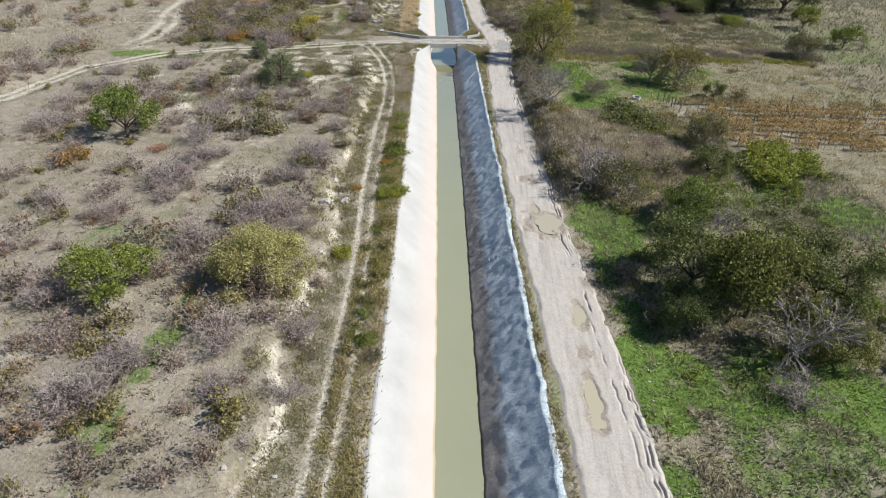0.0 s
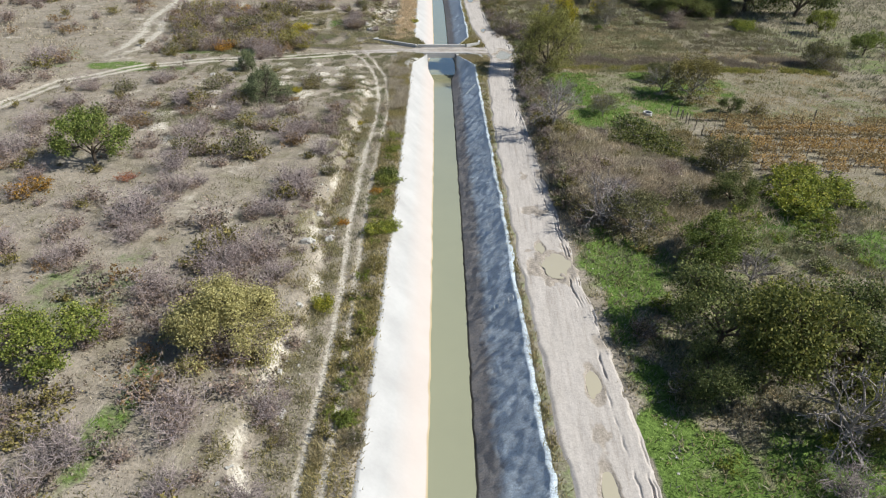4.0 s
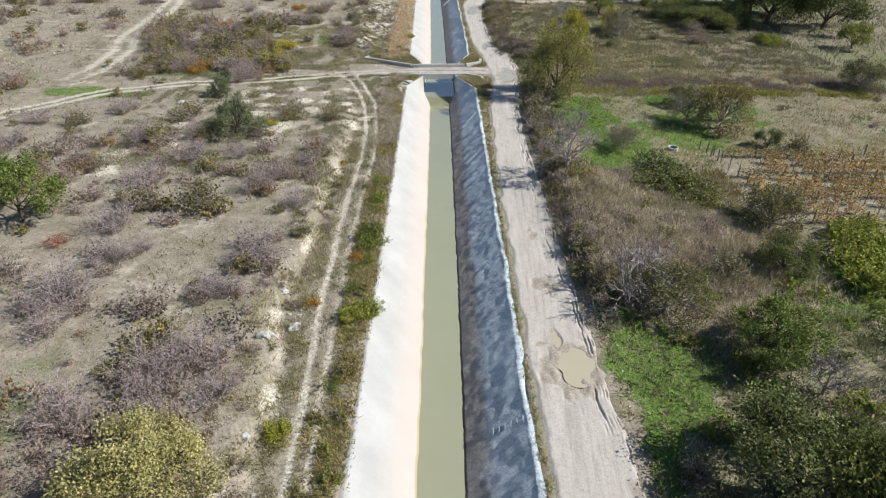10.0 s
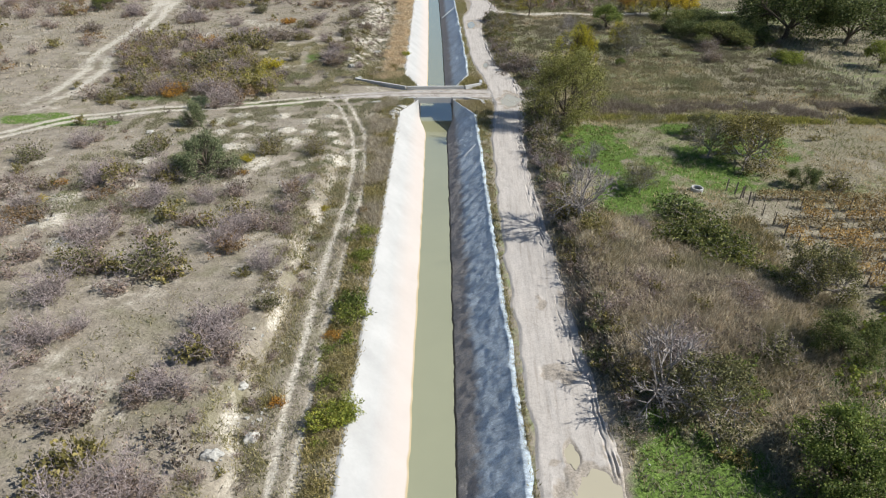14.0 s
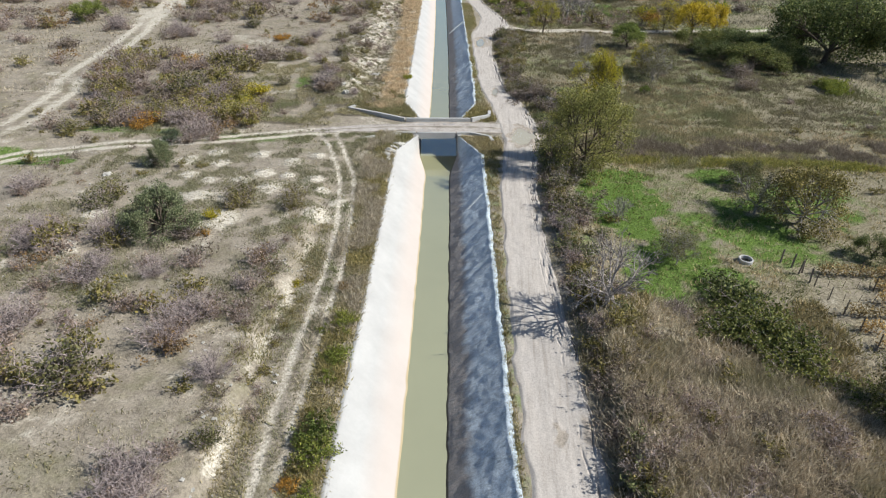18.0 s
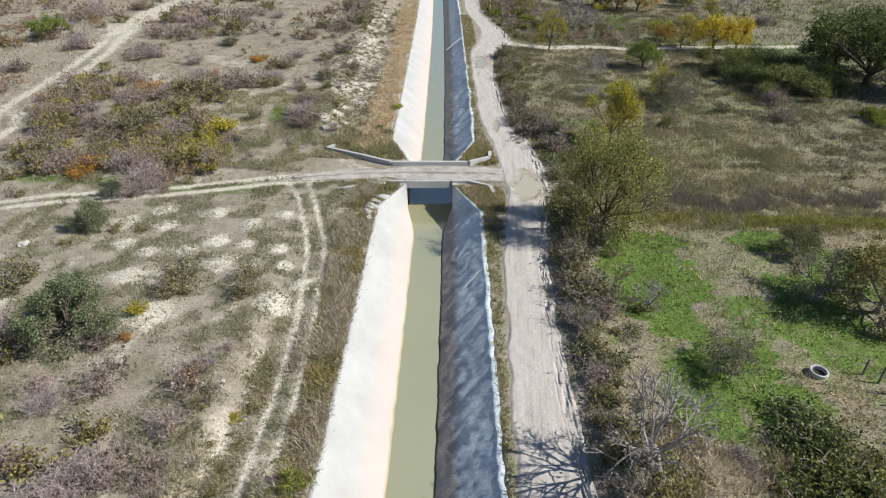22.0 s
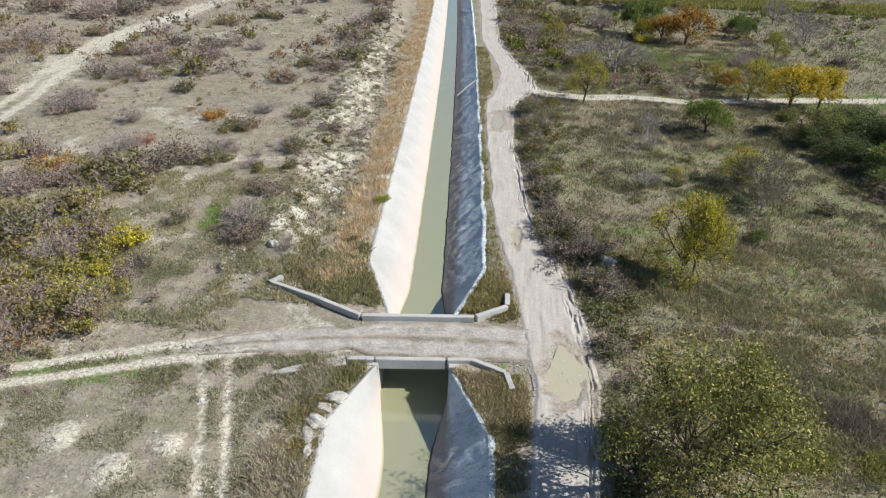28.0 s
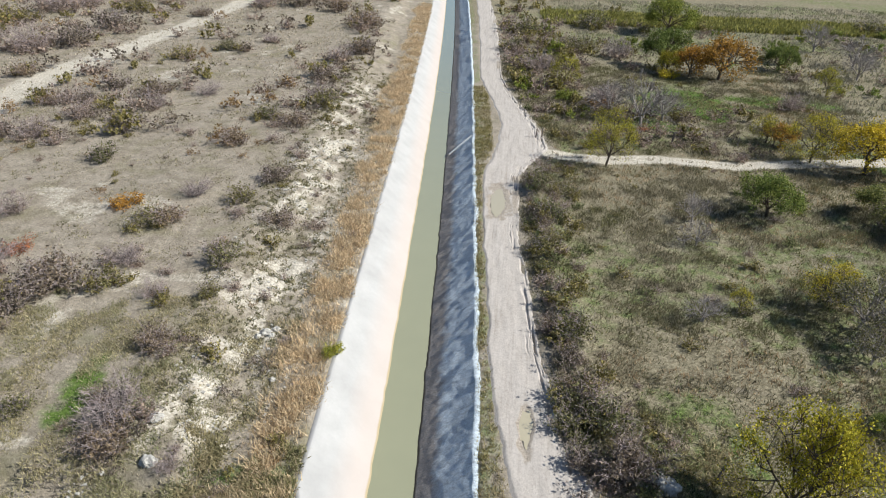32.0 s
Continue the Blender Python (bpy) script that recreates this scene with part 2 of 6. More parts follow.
M = dict(
    soil=soil_material(), churned=churned_material(), road=road_material(),
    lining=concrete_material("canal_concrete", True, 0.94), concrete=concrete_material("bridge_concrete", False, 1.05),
    # the lining's concrete again, with blue skylit shade painted into its colour
    east_lining=concrete_material("sprayed_concrete_shade_blue", False, 1.5, 0.5, (0.86, 0.99, 1.12)),
    deck_earth=concrete_material("old_concrete", False, 0.65),
    canal_water=water_material("silty_water", (0.375, 0.372, 0.225)), puddle=water_material("muddy_puddle", (0.56, 0.49, 0.33), 0.12),
    bark=bark_material("brown_bark", (0.06, 0.045, 0.035), (0.16, 0.13, 0.10)),
    grey_bark=bark_material("grey_bark", (0.18, 0.158, 0.145), (0.4, 0.362, 0.34)),
    lilac_twig=bark_material("lilac_twig", (0.225, 0.18, 0.172), (0.5, 0.42, 0.405)),
    rock=bark_material("white_limestone", (0.3, 0.285, 0.255), (0.54, 0.52, 0.475)),
    steel=bark_material("pale_steel", (0.4, 0.42, 0.43), (0.6, 0.62, 0.63)),
    post=bark_material("weathered_post", (0.12, 0.10, 0.09), (0.24, 0.21, 0.18)),
    hole=bark_material("well_shade_black", (0.012, 0.012, 0.012), (0.03, 0.03, 0.03)),
    grey=leaf_material("withered_leaf", (0.072, 0.06, 0.056), (0.145, 0.12, 0.112), (0.25, 0.21, 0.194)),
    olive=leaf_material("olive_leaf", (0.042, 0.043, 0.018), (0.108, 0.106, 0.044), (0.225, 0.205, 0.09)),
    green=leaf_material("green_leaf", (0.042, 0.062, 0.013), (0.115, 0.15, 0.031), (0.235, 0.255, 0.07)),
    dark=leaf_material("dark_green_leaf", (0.028, 0.041, 0.013), (0.08, 0.1, 0.032), (0.185, 0.195, 0.068)),
    yellow_green=leaf_material("yellow_green_leaf", (0.07, 0.095, 0.018), (0.165, 0.195, 0.034), (0.33, 0.32, 0.062)),
    yellow=leaf_material("yellow_leaf", (0.14, 0.12, 0.015), (0.31, 0.26, 0.022), (0.48, 0.4, 0.045)),
    pale_yellow=leaf_material("pale_yellow_leaf", (0.19, 0.17, 0.066), (0.35, 0.31, 0.125), (0.47, 0.415, 0.19)),
    roadside=leaf_material("autumn_leaf", (0.082, 0.086, 0.027), (0.205, 0.2, 0.058), (0.43, 0.38, 0.11)),
    orange=leaf_material("orange_leaf", (0.11, 0.062, 0.014), (0.25, 0.135, 0.024), (0.42, 0.235, 0.045)),
    red=leaf_material("red_brown_leaf", (0.10, 0.035, 0.02), (0.20, 0.075, 0.04), (0.30, 0.14, 0.07)),
    brown=leaf_material("brown_leaf", (0.058, 0.046, 0.034), (0.128, 0.103, 0.076), (0.235, 0.19, 0.14)),
    vine=leaf_material("vine_leaf", (0.11, 0.082, 0.04), (0.24, 0.17, 0.078), (0.38, 0.285, 0.13)),
    tan=leaf_material("straw", (0.2, 0.166, 0.12), (0.36, 0.302, 0.222), (0.5, 0.428, 0.325)),
    dry_grass=leaf_material("dry_grass", (0.16, 0.137, 0.096), (0.285, 0.246, 0.178), (0.42, 0.362, 0.266)),
    field_grass=leaf_material("field_grass", (0.13, 0.12, 0.076), (0.255, 0.228, 0.16), (0.385, 0.338, 0.256), drift=(0.145, 0.155, 0.075)),
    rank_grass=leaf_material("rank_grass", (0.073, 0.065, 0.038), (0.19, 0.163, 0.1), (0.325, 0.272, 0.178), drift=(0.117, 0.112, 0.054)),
    russet_grass=leaf_material("russet_grass", (0.13, 0.094, 0.06), (0.24, 0.178, 0.115), (0.36, 0.28, 0.19)),
    herb=leaf_material("tan_herb", (0.125, 0.12, 0.066), (0.225, 0.206, 0.125), (0.335, 0.3, 0.195), drift=(0.15, 0.155, 0.08)),
    russet=leaf_material("russet_leaf", (0.08, 0.053, 0.028), (0.165, 0.112, 0.056), (0.27, 0.19, 0.1)),
    hedge=leaf_material("hedge_leaf", (0.05, 0.06, 0.022), (0.135, 0.148, 0.06), (0.26, 0.255, 0.115)),
    yellow_mix=leaf_material("half_yellow_leaf", (0.09, 0.095, 0.012), (0.25, 0.23, 0.02), (0.5, 0.42, 0.04), patch=0.8),
    fresh_grass=leaf_material("fresh_grass", (0.036, 0.07, 0.012), (0.08, 0.145, 0.025), (0.145, 0.208, 0.05), drift=(0.095, 0.12, 0.042)),
    bank_grass=leaf_material("bank_grass", (0.085, 0.085, 0.04), (0.17, 0.16, 0.075), (0.31, 0.275, 0.15), drift=(0.25, 0.21, 0.125)),
    mound=leaf_material("mound_straw", (0.17, 0.147, 0.108), (0.31, 0.27, 0.205), (0.47, 0.41, 0.315), drift=(0.185, 0.165, 0.1)),
    reed=leaf_material("withered_reed", (0.1, 0.078, 0.058), (0.2, 0.16, 0.12), (0.32, 0.265, 0.2)),
    juniper=leaf_material("blue_green_leaf", (0.038, 0.052, 0.028), (0.092, 0.118, 0.068), (0.185, 0.215, 0.14)),
    herb_yellow=leaf_material("yellowing_herb", (0.085, 0.095, 0.026), (0.175, 0.182, 0.052), (0.3, 0.28, 0.09)),
    weed=leaf_material("grey_green_weed", (0.075, 0.075, 0.042), (0.15, 0.14, 0.08), (0.25, 0.215, 0.13)),
)


# ---- helpers for forms ----
rng = np.random.default_rng(7)


def vnoise(x, y, s, seed=0):
    """Smooth value noise, 0 to 1, over the plan."""
    gx, gy = np.asarray(x, float) / s, np.asarray(y, float) / s
    i, j = np.floor(gx), np.floor(gy)
    fx, fy = gx - i, gy - j
    fx, fy = fx * fx * (3 - 2 * fx), fy * fy * (3 - 2 * fy)

    def h(a, b):
        v = np.sin(a * 127.1 + b * 311.7 + seed * 74.7) * 43758.5453
        return v - np.floor(v)
    return (h(i, j) * (1 - fx) + h(i + 1, j) * fx) * (1 - fy) + (h(i, j + 1) * (1 - fx) + h(i + 1, j + 1) * fx) * fy


def step(a, b, x):
    t = np.clip((x - a) / (b - a), 0, 1)
    return t * t * (3 - 2 * t)


def canal_x(y):
    d = np.clip(y, -20, 420) - 52.0
    return 0.8 - 0.059 * d - 0.000074 * d * d


def line_distance(x, y, line):
    best = np.full(np.shape(x), 1e9)
    for (ax, ay), (bx, by) in zip(line[:-1], line[1:]):
        dx, dy = bx - ax, by - ay
        t = np.clip(((x - ax) * dx + (y - ay) * dy) / (dx * dx + dy * dy), 0, 1)
        best = np.minimum(best, np.hypot(x - ax - t * dx, y - ay - t * dy))
    return best


def mesh_object(name, verts, faces, mat, parent=None, smooth=False):
    me = bpy.data.meshes.new(name)
    me.from_pydata([tuple(v) for v in verts], [], [tuple(f) for f in faces])
    me.materials.append(mat)
    if smooth:
        me.shade_smooth()
    ob = new(name, me)
    if parent:
        ob.parent = parent
    return ob


def array_mesh(name, verts, faces, mat, smooth=False):
    """A mesh of equal polygons from arrays."""
    me = bpy.data.meshes.new(name)
    verts, faces = np.asarray(verts, np.float32), np.asarray(faces, np.int32)
    n, k = faces.shape
    me.vertices.add(len(verts))
    me.vertices.foreach_set("co", verts.ravel())
    me.loops.add(n * k)
    me.loops.foreach_set("vertex_index", faces.ravel())
    me.polygons.add(n)
    me.polygons.foreach_set("loop_start", np.arange(0, n * k, k, dtype=np.int32))
    me.polygons.foreach_set("use_smooth", np.full(n, smooth))
    me.update(calc_edges=True)
    me.materials.append(mat)
    return me


def part(name, bm, mat, parent, label=""):
    me = bpy.data.meshes.new(name)
    bm.to_mesh(me)
    bm.free()
    me.materials.append(mat)
    ob = new(name, me)
    ob.parent = parent
    return tagged(ob, label) if label else ob


def box(bm, lo, hi, bevel=0.0):
    r = bmesh.ops.create_cube(bm, size=1.0)
    for v in r["verts"]:
        v.co = Vector([lo[i] + (v.co[i] + 0.5) * (hi[i] - lo[i]) for i in range(3)])
    if bevel:
        bmesh.ops.bevel(bm, geom=[e for e in bm.edges if all(v in r["verts"] for v in e.verts)], offset=bevel, segments=2, affect="EDGES")


# ---- plan: roads and tracks ----
WEST_ROAD = [(-66, 96), (-61, 108.7), (-58.9, 122.8), (-50.5, 132.6), (-41, 136.5), (-31, 139.7), (-22.5, 143.2), (-15.9, 145.4), (-9, 146.7), (6, 147.6)]
TRACK_W = [(-7.2, 46), (-7.6, 56.2), (-7.9, 61.4), (-8.2, 67.6), (-8.8, 75), (-10, 85.1), (-11.0, 97), (-11.4, 104), (-11.7, 112), (-12.6, 121), (-14.5, 130.4), (-17.7, 138.9), (-20, 143)]
TRACK_E = [(-5.9, 46), (-6.3, 56.3), (-6.6, 62.4), (-7, 67.7), (-7.8, 75.1), (-8.7, 85.2), (-9.6, 97), (-10.0, 104), (-10.3, 112), (-11.4, 121.3), (-13, 130.6), (-16.2, 139), (-18, 143.5)]
NW_ROAD = [(-57.5, 127), (-58.4, 142.9), (-61, 160), (-64, 180), (-69, 198), (-73, 216), (-75, 232), (-73, 248), (-72, 284), (-74, 330)]
EAST_BRANCH = [(3, 211.5), (10.5, 210.8), (17, 212), (27, 211.4), (40, 214.5), (60, 219)]
ROAD_Y = [40, 52, 64, 81, 103, 122, 131, 138, 144, 151, 157, 163, 171, 190, 203, 213, 222, 232, 246, 295, 340]
ROAD_L = [6.0, 6.0, 5.85, 5.55, 5.6, 6.2, 6.6, 7.3, 8.0, 7.6, 7.0, 6.4, 5.9, 5.8, 6.0, 7.8, 9.0, 8.0, 6.4, 7.2, 7.6]
ROAD_R = [10.9, 10.8, 10.8, 10.25, 10.1, 10.2, 10.7, 11.7, 12.6, 12.6, 12.2, 11.1, 9.9, 9.6, 10.4, 15.0, 14.2, 12.4, 10.4, 11.8, 12.2]
MOUNDS = [(17.5, 95.5, 1.5, 6.0), (13.5, 108, 0.7, 3.0), (9.2, 103, 0.5, 4.0)]
# patches of fresh grass: x, y, half widths, amount
GREEN_EAST = [(12.6, 62, 1.6, 9, 1), (13.6, 77.5, 2.6, 3.2, 1), (11.6, 73, 1.2, 3.5, 0.9), (36, 84.5, 4, 3.5, 0.9), (21, 127, 11, 13, 0.36), (30, 119, 8, 5, 0.4), (16, 72, 4, 8, 0.5), (23, 54, 9, 3.0, 0.6), (22, 60.5, 9, 3.2, 1), (13.5, 82, 3.5, 5, 0.8), (29, 91, 5, 4.5, 1), (14.5, 129, 4.5, 9, 1), (17.5, 116, 4.5, 5, 0.9), (26, 125, 7, 6, 0.75),
              (26, 136, 4.5, 2.0, 1), (33, 131, 6, 4, 0.7), (12.2, 164, 4, 6, 0.45), (52, 205, 8, 4, 0.8), (27, 236, 8, 7, 0.95), (44, 241.5, 9, 3.0, 0.9), (13, 165.5, 2.4, 4, 0.5), (20, 226, 5, 3, 0.6), (70, 146, 14, 5, 0.5), (66, 215, 20, 8, 0.6)]
GREEN_WEST = [(-18.8, 58, 1.1, 11, 0.6), (-27, 72, 4, 5, 0.45), (-26.6, 161.5, 1.3, 3.2, 0.7), (-13.6, 155.8, 3.2, 2.6, 0.55), (-52, 131.5, 9, 2.2, 0.7), (-38, 141, 14, 1.6, 0.6), (-66, 133, 4, 7, 0.5)]
FIELD_RUT_W = [(20.9, 200), (20.9, 186.3), (20.8, 178.8), (20.6, 173.8), (19.6, 169.7), (18.6, 165)]
FIELD_LINE_S = [(9.5, 152.6), (25, 152.2), (62, 154)]
FIELD_LINE_N = [(15.5, 162), (19, 157.5), (27, 155), (60, 157)]
FIELD_RUT_E = [(23.6, 190), (22.8, 180), (22.3, 175), (21.6, 170.5), (20.8, 166)]
CREST, TOE, BED, WATER = 4.9, 1.05, -2.95, -2.7
# low chalky hummocks: x, y, radius
HUMMOCKS = [(-22.9, 118.4, 1.5), (-28.2, 132.4, 0.9), (-24.3, 127.9, 1.0), (-20.9, 126.5, 1.2), (-20.3, 133.2, 0.9), (-22.6, 129.9, 0.9), (-26.9, 123.3, 1.1), (-17.0, 129.3, 0.8), (-19.9, 129.6, 0.6), (-23.2, 124.9, 0.8),
            (-24.7, 135, 0.9), (-31.9, 132.4, 0.9), (-14.6, 121.3, 1.1), (-13.4, 124.4, 0.7), (-37.6, 108.3, 1.3), (-36.3, 104.3, 1.2), (-32.1, 100.5, 1.3), (-34.4, 118.5, 0.9), (-27.5, 127.4, 0.7), (-30.1, 128.6, 0.8), (-18.2, 135.4, 0.7), (-15.6, 126.8, 0.6), (-29.6, 135.2, 0.8), (-33.5, 111.5, 1.2), (-39.5, 104, 1.0), (-17.8, 123.0, 0.7)]


def road_left(y):
    return np.interp(y, ROAD_Y, ROAD_L)


def road_right(y):
    return np.interp(y, ROAD_Y, ROAD_R)


def berm(u, y):
    """The spoil bank along the road's east side, steep towards the road."""
    tall = 1.15 * step(83, 90, y) * step(115, 108, y) + 0.6 * step(110, 116, y) * step(142, 138, y) + 0.7 * step(153, 158, y) * step(206, 200, y)
    d = u - road_right(y) - 1.9 - 0.9 * (vnoise(y, 0 * y + 5, 4.0, 15) - 0.5)
    return tall * np.exp(-(d / np.where(d < 0, 0.7, 2.6)) ** 2) * (0.75 + 0.5 * vnoise(y, 0 * y + 2, 2.2, 16))


def height(x, y):
    """The ground's height, without the canal's trench."""
    x, y = np.asarray(x, float), np.asarray(y, float)
    u = x - canal_x(y)
    wob = 2.2 * (vnoise(x * 0 + 3, y, 6.0, 2) - 0.5) + 1.2 * (vnoise(x, y, 2.0, 9) - 0.5)
    level = 0.95 - 0.75 * step(112, 132, y) + 1.1 * step(150, 162, y)
    west = level * step(10.6 - step(150, 165, y), 11.9 + 4.1 * step(150, 165, y), -u + wob)
    west = west * step(1.0, 5.0, line_distance(x, y, WEST_ROAD))
    rough = 0.10 * (vnoise(x, y, 1.1, 3) - 0.5) + 0.34 * (vnoise(x, y, 7.0, 4) - 0.5) * step(8, 16, np.abs(u))
    east = -0.25 * step(0.0, 3.0, u - road_right(y))
    east = east + berm(u, y)
    rill = step(8.5, 10.5, -u) * step(18, 15, -u) * step(154, 160, y)
    west = west + rill * (0.3 * (vnoise(x * 0.9 + 0.3 * y, y, 1.0, 19) - 0.5) + 0.22 * (vnoise(x, y * 0.8, 0.6, 20) - 0.5))
    h = west + east + rough * step(5.0, 7.0, np.abs(u)) * (1 - 0.75 * ((u > road_left(y)) & (u < road_right(y))))
    for mx, my, mh, mr in MOUNDS:
        h = h + mh * np.exp(-((x - mx) ** 2 + (y - my) ** 2) / mr ** 2)
    for mx, my, mr in HUMMOCKS:
        h = h + 0.32 * np.exp(-((x - mx) ** 2 + (y - my) ** 2) / mr ** 2)
    rut = np.minimum(np.minimum(line_distance(x, y, TRACK_W), line_distance(x, y, TRACK_E)), np.minimum(line_distance(x, y, FIELD_RUT_W), line_distance(x, y, FIELD_RUT_E)))
    h = h - 0.07 * np.exp(-(rut / 0.3) ** 2)
    return h


# ---- ground ----
def bridge_blend(y):
    """0 along the open canal, 1 between the bridge's abutments."""
    y = np.asarray(y, float)
    return np.clip(np.where(y < 147, (y - 138.6) / 5.6, (157.3 - y) / 6.9), 0, 1)


def crest_at(y):
    return CREST * (1 - bridge_blend(y)) + 2.45 * bridge_blend(y)


def build_ground():
    ys = np.concatenate([[-600, -250, -100, -40, 0, 25, 38], np.arange(46, 232, 0.5), np.arange(232, 380, 2.0), [390, 430, 520, 700, 1100, 1800, 3000]])
    us = np.concatenate([[-2500, -1200, -600, -350, -220, -160], np.arange(-130, -60, 2.0), np.arange(-60, -20, 0.7), np.arange(-20, -5.3, 0.35),
                         [-5.2, -5.0, -4.4, -2.6, -1.0, 0, 1.0, 2.6, 4.4, 5.0, 5.2], np.arange(5.5, 14, 0.35), np.arange(14, 60, 0.7), np.arange(60, 130, 2.0), [160, 220, 350, 600, 1200, 2500]])
    u, y = np.meshgrid(us, ys)
    inner = (crest_at(y) + 0.2) / 5.1
    a = np.abs(u)
    u0 = u
    u = np.sign(u) * np.where(a <= 5.2, a * inner, np.where(a < 9, 5.2 * inner + (a - 5.2) * (9 - 5.2 * inner) / 3.8, a))
    x = canal_x(y) + u
    z = height(x, y)
    z = np.where((y > 140) & (y < 156) & (a > 5.1), np.minimum(z, -0.06), z)
    z = np.where((u > road_left(y) + 0.4) & (u < road_right(y) - 0.4), z - 0.14, z)
    z = np.where(a < 5.1, BED - 0.25, z)
    nr, nc = u.shape
    idx = np.arange(nr * nc).reshape(nr, nc)
    faces = np.stack([idx[:-1, :-1], idx[:-1, 1:], idx[1:, 1:], idx[1:, :-1]], -1).reshape(-1, 4)
    me = array_mesh("ground", np.stack([x, y, z], -1).reshape(-1, 3), faces, M["soil"], True)
    # soil kinds: red chalk, green grass, blue brown field
    west, east = u < 0, u > 0
    n1, n2, n3 = vnoise(x, y, 2.5, 11), vnoise(x, y, 9, 12), vnoise(x, y, 0.9, 13)
    chalk = (0.34 + 0.2 * step(100, 116, y)) * step(0.55, 0.85, n1) * step(0.35, 0.6, n2) * west
    bank = np.exp(-((-u - 11.0 + 2.2 * (vnoise(x * 0 + 3, y, 6.0, 2) - 0.5)) / 0.6) ** 2) * west * step(0.3, 0.65, n1)
    chalk = np.maximum(chalk, 0.85 * bank * (y < 118))
    north_bank = np.exp(-((-u - 12.6 - 2.5 * (vnoise(x * 0 + 5, y, 9.0, 14) - 0.5)) / 3.3) ** 2) * west * step(155, 160, y) * step(250, 225, y) * (0.2 + 0.8 * step(0.35, 0.65, n3) * step(0.2, 0.45, n1))
    north_bank = np.maximum(north_bank, 0.95 * np.exp(-((x + 20.7) / 1.1) ** 2 - ((y - 159.6) / 2.6) ** 2))
    chalk = np.maximum(chalk, north_bank)
    for mx, my, mr in HUMMOCKS:
        chalk = np.maximum(chalk, 2.0 * np.exp(-((x - mx) ** 2 + (y - my) ** 2) / (1.15 * mr) ** 2) * (0.5 + 0.7 * n3))
    for line, w in ((TRACK_W, 0.27), (TRACK_E, 0.26)):
        chalk = np.maximum(chalk, 0.9 * np.exp(-(line_distance(x, y, line) / w) ** 2) * (0.7 + 0.5 * n3))
    d = line_distance(x, y, WEST_ROAD)
    chalk = np.maximum(chalk, np.exp(-((d - 0.8) / 0.5) ** 2))
    d2 = line_distance(x, y, NW_ROAD)
    chalk = np.maximum(chalk, (0.7 * np.exp(-((d2 - 1.4) / 0.7) ** 2) + 0.2 * np.exp(-(d2 / 4) ** 2)) * step(120, 150, y) + 0.4 * np.exp(-(d2 / 5) ** 2) * step(185, 210, y))
    d3 = line_distance(x, y, EAST_BRANCH)
    chalk = np.maximum(chalk, 1.2 * np.exp(-((d3 - 0.6) / 0.75) ** 2))
    green = np.zeros_like(x)

    def patch(cx, cy, rx, ry, amount=1.0):
        return amount * step(1.35, 0.7, np.hypot((x - cx) / rx, (y - cy) / ry) + 0.8 * (n1 - 0.5) + 0.4 * (n3 - 0.5))
    for cx, cy, rx, ry, a in GREEN_EAST + GREEN_WEST:
        green = np.maximum(green, patch(cx, cy, rx, ry, a))
    green = np.maximum(green, 0.5 * np.exp(-(d / 0.5) ** 2))
    brown = east * step(0, 2, u - road_right(y)) * (0.55 + 0.5 * n2 + 0.3 * step(148, 156, y))
    green = np.maximum(green, (0.36 + 0.06 * step(150, 158, y)) * east * step(0, 2, u - road_right(y)) * step(0.4 - 0.15 * step(150, 158, y), 0.75, vnoise(x, y, 13, 17)))
    vine = (x > 27) & (x < 62) & (y > 100) & (y < 118)
    brown = brown * (0.45 + 1.1 * vnoise(x * 0.16 + 0.02 * y, y, 1.0, 18))
    brown = np.where(vine, 0.55, brown)
    green = np.where(vine, 0, green)
    chalk = np.where(vine, 0.12 + 0.2 * n3, chalk)
    far = east * step(292, 298, y) * (0.6 + 0.4 * (np.sin(y * 0.35) > 0))
    brown = np.maximum(brown, far)
    strip = step(5.0, 5.3, np.abs(u)) * step(7.2, 6.2, np.abs(u)) * (u > 0)
    green = np.maximum(green, 0.4 * strip)
    col = np.stack([np.clip(chalk, 0, 1), np.clip(green * (1 - 0.4 * step(0.6, 0.8, n3)), 0, 1), np.clip(brown, 0, 1), np.ones_like(x)], -1).astype(np.float32)
    at = me.color_attributes.new("soil", "FLOAT_COLOR", "POINT")
    at.data.foreach_set("color", col.reshape(-1))
    return tagged(new("ground", me), "dry stony scrubland soil with chalky patches and grass", "ground", kind="structure")


ground = build_ground()


